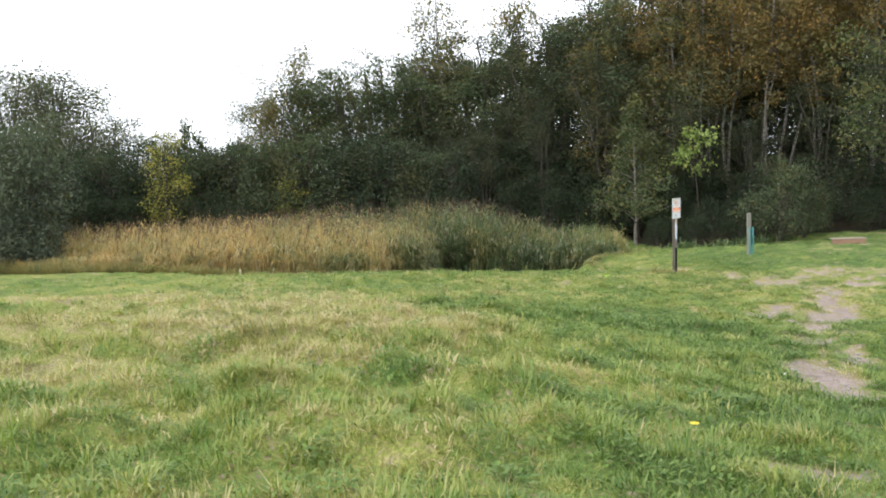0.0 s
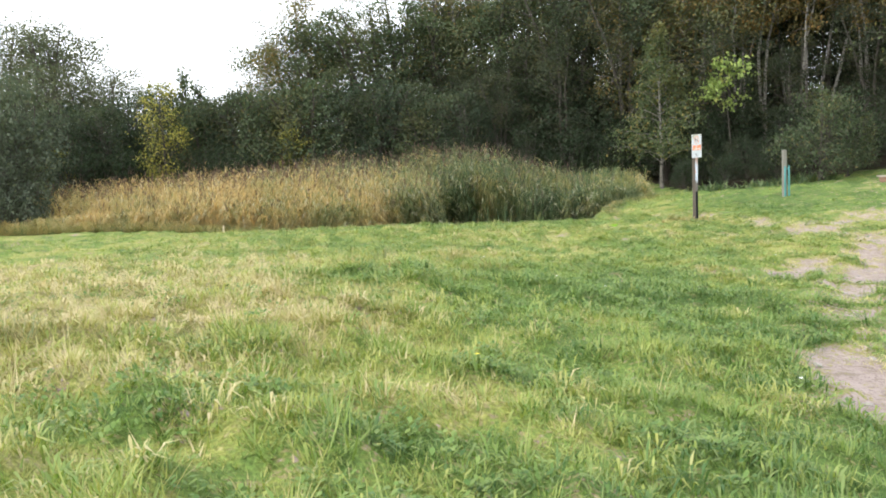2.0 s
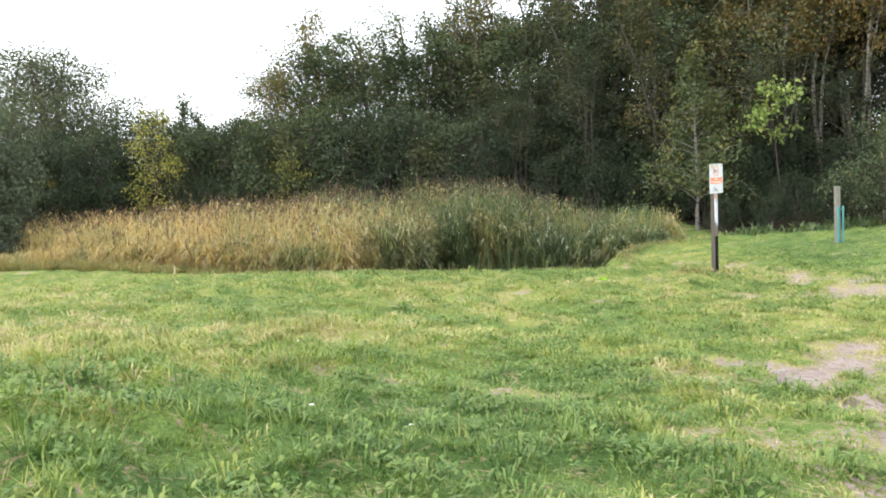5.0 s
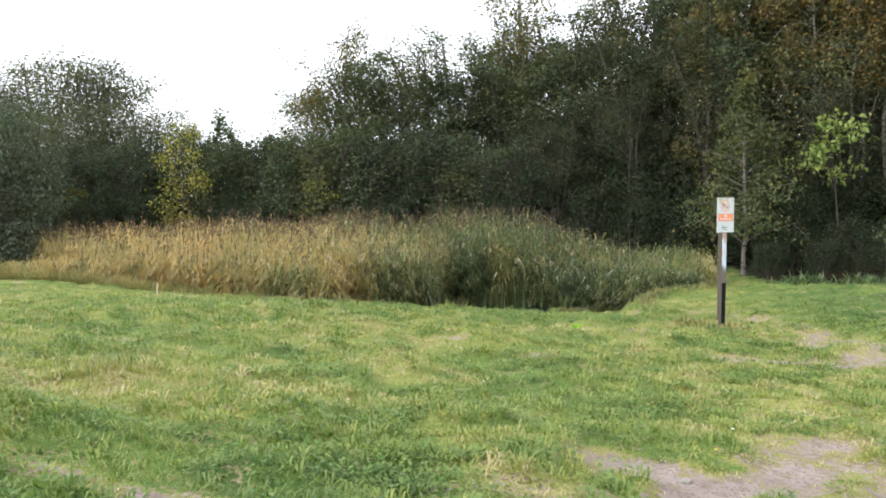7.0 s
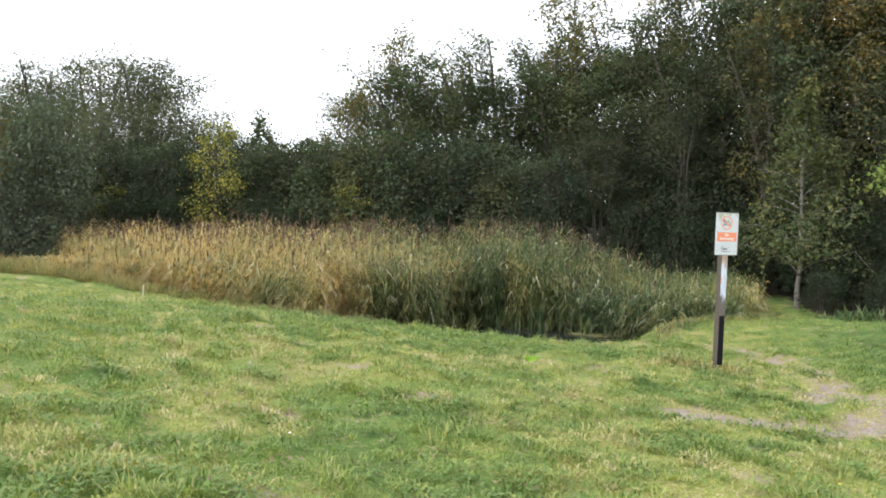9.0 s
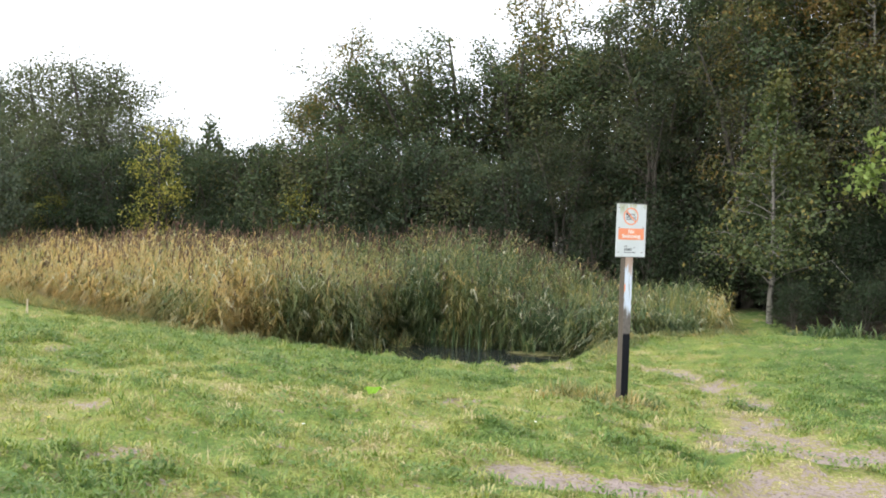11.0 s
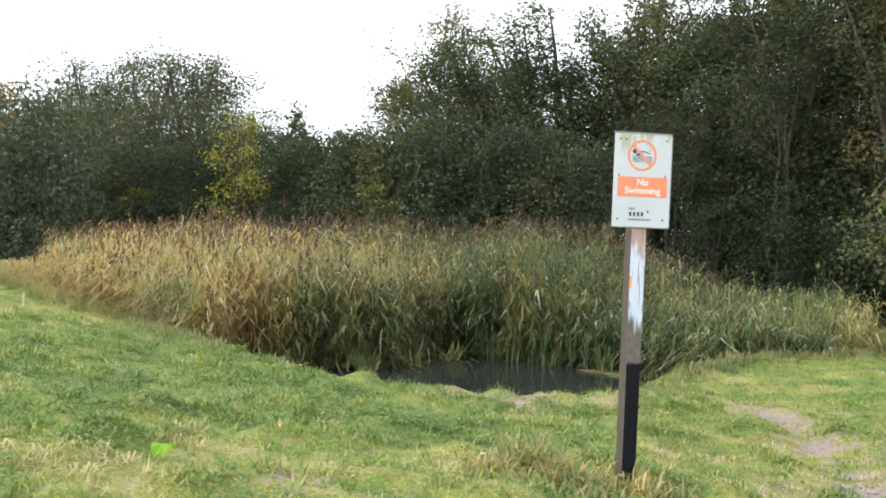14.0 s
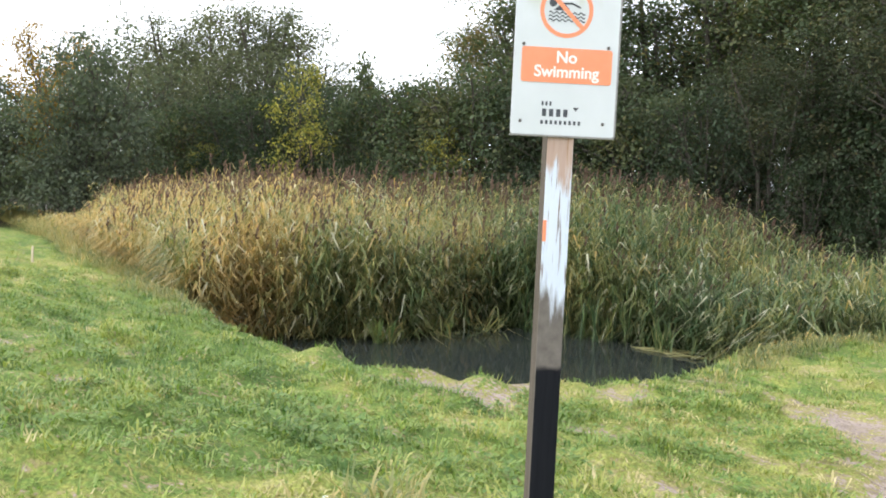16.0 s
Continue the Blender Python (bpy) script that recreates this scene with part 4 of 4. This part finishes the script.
for k, (x, y, s) in enumerate(((0.82, 13.9, 0.42), (-0.4, 12.6, 0.3), (-1.6, 13.4, 0.34), (0.2, 12.0, 0.28), (-2.4, 12.2, 0.3), (-1.0, 11.0, 0.25), (1.3, 12.7, 0.3), (-3.2, 14.0, 0.34), (-2.0, 15.2, 0.3), (-0.2, 15.0, 0.28),
                                (-0.5, 7.7, 0.22), (0.4, 8.3, 0.2), (-1.9, 7.9, 0.24), (-3.0, 10.6, 0.28), (0.3, 16.4, 0.24), (-4.4, 12.8, 0.32))):
    clump("grass_tussock", "rough brownish grass tussock standing above the meadow", "grass", x, y, float(land(x, y)), 70, s, 0.007, 0.5 + 0.1 * (k % 2), 100 + k, bend=0.8, spread_by=0.09, fan=0.9)


for k, (dx, dy, s) in enumerate(((-0.30, -0.22, 0.42), (-0.55, -0.10, 0.36), (-0.12, -0.34, 0.40), (0.16, -0.24, 0.36), (-0.40, -0.45, 0.34), (0.36, -0.10, 0.30), (-0.72, -0.32, 0.30), (0.05, -0.55, 0.28))):
    x, y = 6.45 + dx, 23.75 + dy
    clump("grass_tussock", "long arching grass tussock at the foot of the sign post", "grass", x, y, float(land(x, y)), 120, 0.85 * s, 0.012, (0.62, 0.48, 0.40)[k % 3], 300 + k, bend=0.8, spread_by=0.08, fan=0.85)
for k, (x, y) in enumerate(((0.05, 33.0), (0.3, 33.9), (-0.4, 32.3))):
    clump("bent_reed_clump", "bent pale reeds leaning low over the pond water", "reeds", x, y, -2.9, 34, 0.95, 0.02, 0.45, 320 + k, bend=0.8, spread_by=0.12, fan=1.8)
for k in range(34):
    x, y = rng.uniform(-5.5, 1.0), rng.uniform(7.5, 17.0)
    clump("grass_tussock", "dark wispy grass tussock among bleached meadow grass", "grass", x, y, float(land(x, y)), 80, rng.uniform(0.18, 0.34), 0.007, 0.38 + 0.16 * rng.random(), 200 + k, bend=0.7, spread_by=0.11, fan=0.7)


# ---- grass ----
def grass(name, label, count, xr, yr, length, width, clump_r, seed, dens):
    rg = np.random.RandomState(seed)
    per = 12
    count = count // per
    x, y = rg.uniform(*xr, count), rg.uniform(*yr, count)
    keep = (dens(x, y) > rg.rand(count)) & (inside(x, y, POND) < 0.3) & (bare(x, y) < 0.16 + 0.5 * rg.rand(count)) & (woods(x, y) < 0.4)
    x, y = x[keep], y[keep]
    tall = 0.55 + 8.0 * tussock(x, y) * field(x, y, 0.45, 12) + 0.5 * step(2.2, -0.5, x) * step(22, 13, y) * field(x, y, 0.8, 13) ** 2
    tall = tall * (1 - 0.45 * step(0.02, 0.4, bare(x, y))) + 0.7 * np.exp(-((x - 6.35) ** 2 + (y - 23.55) ** 2) / 0.12)
    tall = tall * (1 - 0.28 * step(8, 12, y)) * np.exp(0.36 * rg.randn(len(x)))
    hue = dryness(x, y) + 0.2 * rg.randn(len(x))
    x, y, tall, hue = (np.repeat(q, per) for q in (x, y, tall, hue))
    n = len(x)
    ox, oy = rg.randn(n) * clump_r, rg.randn(n) * clump_r
    x, y = x + ox, y + oy
    at = np.stack([x, y, land(x, y) - 0.006], 1)
    az = np.arctan2(oy, ox) + rg.randn(n) * 0.5
    fan = 0.15 + 1.0 * rg.rand(n)
    way = np.stack([np.cos(az) * fan, np.sin(az) * fan, np.ones(n)], 1)
    way /= np.linalg.norm(way, axis=1)[:, None]
    side = np.stack([-np.sin(az), np.cos(az), np.zeros(n)], 1)
    ln = (length * tall * (0.5 + 0.8 * rg.rand(n)))[:, None]
    w = (width * (0.7 + 0.6 * rg.rand(n)))[:, None]
    tip = at + way * ln * 0.95 + np.stack([np.cos(az), np.sin(az), -0.9 * np.ones(n)], 1) * ln * 0.25 * rg.rand(n, 1)
    verts = np.stack([at + side * w * 0.5, tip, at - side * w * 0.5], 1).reshape(-1, 3)
    faces = np.arange(n)[:, None] * 3 + np.array([[0, 1, 2]])
    t = np.clip(hue + 0.08 * rg.randn(n), 0, 1)
    me = mesh_of(name, verts, faces, BLADE, {"tone": np.repeat(t, 3), "rnd": np.repeat(rg.rand(n) ** 1.5, 3)})
    return tagged(new(name, me), label, "grass", kind="stuff")


def beside(x, y):
    """How near the plan's foreground lies, along the meadow's worn side."""
    mid = np.interp(y, (2, 8, 14, 20, 26), (0.6, 1.6, 3.6, 4.8, 5.2))
    return 0.16 + 0.84 * step(6.5, 2.2, np.abs(x - mid))


grass("meadow_grass", "short tufted green and yellowing meadow grass", 640000, (-7, 10.5), (2.4, 16.5), 0.100, 0.0100, 0.040, 1, beside)
grass("meadow_grass", "short green meadow grass by the pond bank", 430000, (-12, 13), (16.5, 35.5), 0.102, 0.0130, 0.052, 2, lambda x, y: 0.35 + 0.65 * step(7, 3, np.abs(x - 3.5)))


def tufts():
    """Thicker tufts of longer grass, each of one tone, that stand out of the turf."""
    rg = np.random.RandomState(6)
    m, per = 15000, 20
    x, y = rg.uniform(-6, 9.5, m), 3.0 + 27.0 * rg.rand(m) ** 0.9
    keep = (inside(x, y, POND) < -0.1) & (bare(x, y) < 0.14 + 0.3 * rg.rand(m)) & (rg.rand(m) < 0.25 + 0.75 * step(0.35, 0.7, field(x, y, 0.9, 22)))
    x, y = x[keep], y[keep]
    m = len(x)
    hue = dryness(x, y) + np.where(rg.rand(m) < 0.55, -0.22, 0.14) + 0.12 * rg.randn(m)
    size = (0.6 + 0.7 * rg.rand(m)) * (1 - 0.25 * step(9, 14, y) * step(0.5, 3.0, x))
    x, y, hue, size = (np.repeat(q, per) for q in (x, y, hue, size))
    n = len(x)
    ox, oy = rg.randn(n) * 0.05, rg.randn(n) * 0.05
    at = np.stack([x + ox, y + oy, land(x + ox, y + oy) - 0.005], 1)
    az = np.arctan2(oy, ox) + rg.randn(n) * 0.6
    fan = 0.2 + 0.9 * rg.rand(n)
    way = np.stack([np.cos(az) * fan, np.sin(az) * fan, np.ones(n)], 1)
    way /= np.linalg.norm(way, axis=1)[:, None]
    v, f = slivers(at, way, (0.10 + 0.09 * rg.rand(n)) * size, 0.010 + 0.006 * rg.rand(n), 0.3 + 0.7 * rg.rand(n))
    me = mesh_of("grass_tufts", v, f, BLADE, {"tone": np.repeat(np.clip(hue + 0.07 * rg.randn(n), 0, 1), 4), "rnd": np.repeat(rg.rand(n) ** 1.5, 4)})
    return tagged(new("grass_tufts", me), "thick tufts of longer green and yellow meadow grass", "grass", kind="stuff")


tufts()


def weeds():
    """Low broad-leaved plants scattered in patches through the turf."""
    rg = np.random.RandomState(5)
    x, y = rg.uniform(-4, 10, 42000), rg.uniform(3.5, 29, 42000)
    keep = (field(x * 0.8, y * 1.3, 0.4, 18) > 0.60) & (inside(x, y, POND) < -0.1) & (bare(x, y) < 0.3) & (rg.rand(42000) < 0.5)
    x, y = np.repeat(x[keep], 9), np.repeat(y[keep], 9)
    n = len(x)
    x, y = x + rg.randn(n) * 0.035, y + rg.randn(n) * 0.035
    at = np.stack([x, y, land(x, y) + 0.02 + 0.06 * rg.rand(n)], 1)
    az = rg.rand(n) * 6.283
    way = np.stack([np.cos(az), np.sin(az), 0.1 + 0.7 * rg.rand(n)], 1)
    way /= np.linalg.norm(way, axis=1)[:, None]
    v, f = slivers(at, way, 0.032 + 0.032 * rg.rand(n), 0.017 + 0.013 * rg.rand(n), 0.2 * rg.rand(n))
    t = np.clip(0.22 + 0.14 * rg.randn(n), 0, 1)
    me = mesh_of("meadow_weeds", v, f, BLADE, {"tone": np.repeat(t, 4), "rnd": np.repeat(rg.rand(n) * 0.6, 4)})
    return tagged(new("meadow_weeds", me), "low dark green broad-leaved weeds in the turf", "weeds", kind="stuff")


weeds()


def stone(k, x, y, r):
    rg = np.random.RandomState(400 + k)
    bm = bmesh.new()
    bmesh.ops.create_icosphere(bm, subdivisions=1, radius=1.0)
    for v in bm.verts:
        v.co = Vector((v.co.x * r * 1.3, v.co.y * r, v.co.z * r * 0.6)) * (0.8 + 0.4 * rg.rand())
    ob = part("stone", bm, EARTH_STONE, None)
    ob.matrix_basis = pose(x, y, float(land(x, y)) + 0.15 * r, 0, 0, 360 * rg.rand())
    return tagged(ob, "small grey stone pressed into the muddy path", "stone", "stones of the path")


made = 0
while made < 46:
    x, y = rng.uniform(3.6, 8.8), rng.choice((rng.uniform(7.5, 16), rng.uniform(19.5, 29.2)))
    if float(bare(x, y)) > 0.5:
        stone(made, x, y, rng.uniform(0.015, 0.04))
        made += 1


def bank_grass():
    """The fringe of long dry grass along the foot of the reeds."""
    rg = np.random.RandomState(9)
    line = np.array(((-29, 41.5),) + POND[:15], float)
    seg = np.linalg.norm(np.diff(line, axis=0), axis=1)
    s = rg.rand(3400) ** 1.25 * seg.sum()
    along = np.concatenate([[0], np.cumsum(seg)])
    x, y = np.interp(s, along, line[:, 0]), np.interp(s, along, line[:, 1])
    x, y = x + rg.randn(3400) * 0.22, y + rg.randn(3400) * 0.25 - 0.05
    wet = np.exp(-(((x - 2.4) / 4.6) ** 2 + ((y - 28.0) / 3.4) ** 2))
    keep = (rg.rand(3400) > 0.96 * wet) & ~((x > 0.0) & (x < 5.4) & (y < 31.5))
    x, y = np.repeat(x[keep], 14), np.repeat(y[keep], 14)
    size = np.repeat(0.6 + 0.8 * rg.rand(int(keep.sum())), 14) * np.interp(x, (-20, -12, -6, 4, 9), (2.5, 2.0, 1.0, 0.7, 0.9))
    hue = np.repeat(0.42 + 0.2 * rg.randn(int(keep.sum())), 14) + 0.15 * step(-4, -10, x)
    n = len(x)
    ox, oy = rg.randn(n) * 0.06, rg.randn(n) * 0.06
    at = np.stack([x + ox, y + oy, land(x + ox, y + oy) - 0.01], 1)
    at[:, 2] = np.maximum(at[:, 2], WATER_Z - 0.05)
    az = np.arctan2(oy, ox) + rg.randn(n) * 0.5
    way = np.stack([np.cos(az) * 0.5, np.sin(az) * 0.5, np.ones(n)], 1)
    way /= np.linalg.norm(way, axis=1)[:, None]
    v, f = slivers(at, way, (0.16 + 0.26 * rg.rand(n)) * size, 0.007 + 0.006 * rg.rand(n), 0.3 + 0.9 * rg.rand(n))
    me = mesh_of("bank_grass", v, f, REED, {"tone": np.repeat(np.clip(hue + 0.1 * rg.randn(n), 0, 1), 4), "rnd": np.repeat(rg.rand(n), 4)})
    return tagged(new("bank_grass", me), "long yellowing grass along the pond's bank", "grass", kind="stuff")


bank_grass()


# ---- the sign on its post ----
def disc_ring(r0, r1, thick, n=48):
    bm = bmesh.new()
    rings = []
    for r, y in ((r0, 0), (r1, 0), (r1, -thick), (r0, -thick)):
        rings.append([bm.verts.new((r * math.cos(k / n * 2 * math.pi), y, r * math.sin(k / n * 2 * math.pi))) for k in range(n)])
    for a, b in ((0, 1), (1, 2), (2, 3), (3, 0)):
        for k in range(n):
            bm.faces.new((rings[a][k], rings[a][(k + 1) % n], rings[b][(k + 1) % n], rings[b][k]))
    bmesh.ops.recalc_face_normals(bm, faces=bm.faces)
    return bm


def plate(points, thick):
    """A flat plate in the xz plane, from its outline, thick towards -y."""
    bm = bmesh.new()
    vs = [bm.verts.new((x, 0, z)) for x, z in points]
    face = bm.faces.new(vs)
    made = bmesh.ops.extrude_face_region(bm, geom=[face])
    bmesh.ops.translate(bm, verts=[v for v in made["geom"] if isinstance(v, bmesh.types.BMVert)], vec=(0, -thick, 0))
    bmesh.ops.recalc_face_normals(bm, faces=bm.faces)
    return bm


def rounded(w, h, r, n=6):
    out = []
    for cx, cz, a0 in ((w / 2 - r, h / 2 - r, 0), (-w / 2 + r, h / 2 - r, 90), (-w / 2 + r, -h / 2 + r, 180), (w / 2 - r, -h / 2 + r, 270)):
        for k in range(n + 1):
            a = radians(a0 + 90 * k / n)
            out.append((cx + r * math.cos(a), cz + r * math.sin(a)))
    return out


def moved(bm, x, y, z, ry=0):
    bm.transform(pose(x, y, z, 0, ry, 0))
    return bm


def lettering(words, size, bold, mat, parent, x, y, z, label):
    """Words in the built-in font, as a mesh that stands upright and faces -y."""
    cu = bpy.data.curves.new(words, "FONT")
    cu.body, cu.size, cu.align_x, cu.extrude, cu.offset = words, size, "CENTER", 0.0004, bold
    tmp = new("lettering", cu)
    bpy.context.view_layer.update()
    me = bpy.data.meshes.new_from_object(tmp.evaluated_get(bpy.context.evaluated_depsgraph_get()))
    bpy.data.objects.remove(tmp)
    me.transform(pose(x, y, z, 90, 0, 0))
    me.materials.clear()
    me.materials.append(mat)
    ob = new("lettering", me)
    ob.parent = parent
    return tagged(ob, label)


SIGN_W, SIGN_H, POST_S = 0.366, 0.556, 0.094
FOOT = (6.487, 23.785, -1.68)
sign = tagged(new("no_swimming_sign"), "white and orange no swimming sign on worn timber post", "sign")
sign.matrix_basis = pose(*FOOT, 0.4, 0.6, 38.5)
PANEL_Z = 1.525
post = part("post", box(POST_S, POST_S, 2.35, (0, 0, 0.775), 0.004), POST, sign, "square timber post, peeling pale paint above, black tarred foot")
daub = box(0.012, 0.004, 0.075, (-0.041, -0.0475, 1.19), 0.0015)
part("paint_daub", daub, ORANGE, sign, "orange paint daub on the post's edge")
panel = part("panel", moved(plate(rounded(SIGN_W, SIGN_H, 0.008), 0.004), 0, -POST_S / 2 - 0.008, PANEL_Z + SIGN_H / 2), PANEL, sign, "white metal panel with green algae along the top")
# the panel's own origin lies at its lower edge
panel.data.transform(Matrix.Translation((0, 0, -PANEL_Z)))
panel.location.z = PANEL_Z
part("backing_rail", box(SIGN_W * 0.96, 0.008, 0.03, (0, -POST_S / 2 - 0.004, PANEL_Z + 0.08), 0.001), METAL, sign, "grey metal rail behind the panel")
part("backing_rail", box(SIGN_W * 0.96, 0.008, 0.03, (0, -POST_S / 2 - 0.004, PANEL_Z + 0.47), 0.001), METAL, sign, "grey metal rail behind the panel")
part("edge_strip", box(SIGN_W + 0.004, 0.012, 0.006, (0, -POST_S / 2 - 0.006, PANEL_Z - 0.0035), 0.001), METAL, sign, "grey metal edge under the panel")
part("edge_strip", box(SIGN_W + 0.004, 0.012, 0.010, (0, -POST_S / 2 - 0.006, PANEL_Z + SIGN_H + 0.0055), 0.001), METAL, sign, "grey metal edge above the panel")
part("edge_strip", box(0.006, 0.012, SIGN_H, (SIGN_W / 2 + 0.0035, -POST_S / 2 - 0.006, PANEL_Z + SIGN_H / 2), 0.001), METAL, sign, "grey metal edge beside the panel")
FRONT = -POST_S / 2 - 0.0122
PX, PZ = 0.0, PANEL_Z
part("prohibition_ring", moved(disc_ring(0.079, 0.093, 0.0008), -0.006, FRONT, PZ + 0.428), ORANGE, sign, "orange ring of the no swimming symbol")
part("wave_symbol_disc", moved(disc_ring(0.0, 0.0135, 0.0006, 20), -0.055, FRONT, PZ + 0.452), INK, sign, "dark round dot in the symbol")
part("symbol_wedge", moved(plate(((-0.052, 0), (-0.022, 0.028), (0.004, 0.006), (-0.010, 0.0)), 0.0006), 0, FRONT, PZ + 0.427), INK, sign, "dark wedge over the waves")
part("symbol_bar", moved(plate(((-0.02, 0.024), (0.012, 0.026), (0.044, 0.012), (0.041, 0.007), (0.010, 0.019), (-0.02, 0.017)), 0.0006), 0, FRONT, PZ + 0.430), INK, sign, "dark sloping bar over the waves")
for k in range(3):
    top = [(-0.068 + 0.128 * q / 48, 0.0035 + 0.0035 * math.sin(q / 48 * 6 * math.tau)) for q in range(49)]
    wave = plate(top + [(x, z - 0.005) for x, z in reversed(top)], 0.0006)
    part("wave_line", moved(wave, 0, FRONT, PZ + 0.418 - 0.0125 * k), INK, sign, "dark wavy line of the swimming symbol")
slash = plate(rounded(0.166, 0.015, 0.002), 0.0006)
slash.transform(pose(-0.006, FRONT - 0.0009, PZ + 0.428, 0, 45, 0))
part("prohibition_slash", slash, ORANGE, sign, "orange slash across the symbol")
part("orange_plate", moved(plate(rounded(0.318, 0.120, 0.010), 0.0012), 0.004, FRONT, PZ + 0.240), ORANGE, sign, "orange plate lettered No Swimming in white")
lettering("No", 0.056, 0.0012, WHITE_INK, sign, 0.002, FRONT - 0.0018, PZ + 0.250, "white word No")
lettering("Swimming", 0.056, 0.0012, WHITE_INK, sign, 0.004, FRONT - 0.0018, PZ + 0.200, "white word Swimming")
for count, w, h, x, z in ((3, 0.010, 0.015, -0.074, 0.108), (4, 0.021, 0.026, -0.067, 0.077), (9, 0.0125, 0.014, -0.074, 0.044)):
    for k in range(count):
        part("wordmark_bar", moved(plate(rounded(w * 0.72, h, 0.0015, 2), 0.0006), x + (w + 0.004) * k, FRONT, PZ + z), INK, sign)
part("wordmark_triangle", moved(plate(((-0.011, 0.006), (0.011, 0.006), (0.0, -0.007)), 0.0006), 0.044, FRONT, PZ + 0.092), INK, sign, "small dark triangle by the wordmark")
for x, z in ((-0.15, 0.045), (0.142, 0.045), (-0.15, 0.308), (0.148, 0.308), (-0.15, 0.522), (0.15, 0.522), (-0.11, 0.522)):
    bolt = bmesh.new()
    bmesh.ops.create_uvsphere(bolt, u_segments=10, v_segments=6, radius=0.0062, matrix=Matrix.Diagonal((1, 0.5, 1, 1)))
    part("bolt", moved(bolt, x, FRONT - 0.001, PZ + z), BOLT, sign, "dark steel bolt head")

# ---- the teal-railed post by the wood ----
gx0, gy0 = 10.77, 29.85
gate = tagged(new("marker_post"), "weathered timber post with two teal metal uprights", "post")
gate.matrix_basis = pose(gx0, gy0, float(land(gx0, gy0)) - 0.04, 0, 0, 20)
part("timber", box(0.12, 0.10, 1.75, (0, 0, 0.625), 0.008), TIMBER, gate, "grey weathered square timber")
for x in (-0.045, 0.10):
    v, f = tube([(x, -0.085, -0.2), (x, -0.085, 0.5), (x, -0.085, 0.98), (x, -0.085, 1.0)], [0.026, 0.026, 0.026, 0.012], 10)
    up = new("teal_upright", mesh_of("teal_upright", v, f, TEAL, smooth=True))
    up.parent = gate
    tagged(up, "teal painted metal tube")
part("bracket", box(0.20, 0.012, 0.035, (0.03, -0.055, 0.9), 0.002), TEAL, gate, "teal metal bracket")

# ---- low bench at the wood's edge ----
bx, by = 15.75, 33.0
bench = tagged(new("low_bench"), "low red-brown timber bench with pale worn top", "bench")
bench.matrix_basis = pose(bx, by, float(land(bx, by)) - 0.03, 0, 0, -8)
part("top_board", box(1.30, 0.34, 0.04, (0, 0, 0.265), 0.008), BENCH_TOP, bench, "pale worn top board")
part("front_board", box(1.24, 0.05, 0.17, (0, -0.12, 0.158), 0.006), BENCH, bench, "red-brown front board")
for x in (-0.5, 0.5):
    part("leg", box(0.12, 0.22, 0.27, (x, 0.03, 0.11), 0.008), BENCH, bench)

# ---- small things ----
stake = tagged(new("wooden_stake"), "short pale wooden stake in the grass", "stake")
v, f = tube([(0, 0, -0.1), (0.01, 0, 0.2), (0.02, 0.0, 0.36), (0.02, 0, 0.38)], [0.024, 0.022, 0.018, 0.006], 7)
st = new("stick", mesh_of("stick", v, f, PALE_WOOD))
st.parent = stake
stake.location = (-7.2, 29.9, float(land(-7.2, 29.9)))

scrap_v = [(0.085 * math.cos(a) * (1 + 0.3 * math.sin(3 * a)), 0.045 * math.sin(a), 0.065 + 0.03 * math.sin(2 * a + 1) + 0.02 * math.cos(5 * a)) for a in [k / 14 * math.tau for k in range(14)]]
bm = bmesh.new()
ring = [bm.verts.new(c) for c in scrap_v]
mid = bm.verts.new((0.01, 0, 0.10))
for k in range(14):
    bm.faces.new((ring[k], ring[(k + 1) % 14], mid))
made = bmesh.ops.solidify(bm, geom=list(bm.faces), thickness=0.004)
scrap = part("plastic_scrap", bm, LIME_PLASTIC, None)
scrap.location = (4.24, 22.2, float(land(4.24, 22.2)))
tagged(scrap, "crumpled lime green plastic scrap lying in the grass", "litter")


def flower(name, label, x, y, petals, r, mat, stalk):
    v, f = tube([(0, 0, 0), (0.006, 0, stalk * 0.6), (0, 0, stalk)], [0.0025, 0.002, 0.002], 4)
    thing = new(name)
    stem = new("stem", mesh_of("stem", v, f, BLADE, {"tone": np.full(len(v), 0.3), "rnd": np.full(len(v), 0.3)}))
    stem.parent = thing
    bm = bmesh.new()
    c = bm.verts.new((0, 0, stalk + 0.004))
    for k in range(petals):
        a, b = k / petals * math.tau, (k + 0.8) / petals * math.tau
        bm.faces.new((c, bm.verts.new((r * math.cos(a), r * math.sin(a), stalk + 0.008)), bm.verts.new((r * math.cos(b), r * math.sin(b), stalk + 0.008))))
    part("bloom", bm, mat, thing)
    thing.location = (x, y, float(land(x, y)))
    return tagged(thing, label, "flower")


flower("yellow_flower", "single yellow flower head in short grass", 1.66, 5.66, 12, 0.036, PETAL, 0.07)
for k in range(34):
    x, y = rng.uniform(0.5, 8), rng.uniform(7, 26)
    if float(bare(x, y)) < 0.2:
        if k % 3:
            flower("daisy_flower", "small white daisy in the meadow grass", x, y, 9, 0.014, DAISY, 0.075)
        else:
            flower("buttercup_flower", "small yellow buttercup in the meadow grass", x, y, 6, 0.014, PETAL, 0.085)
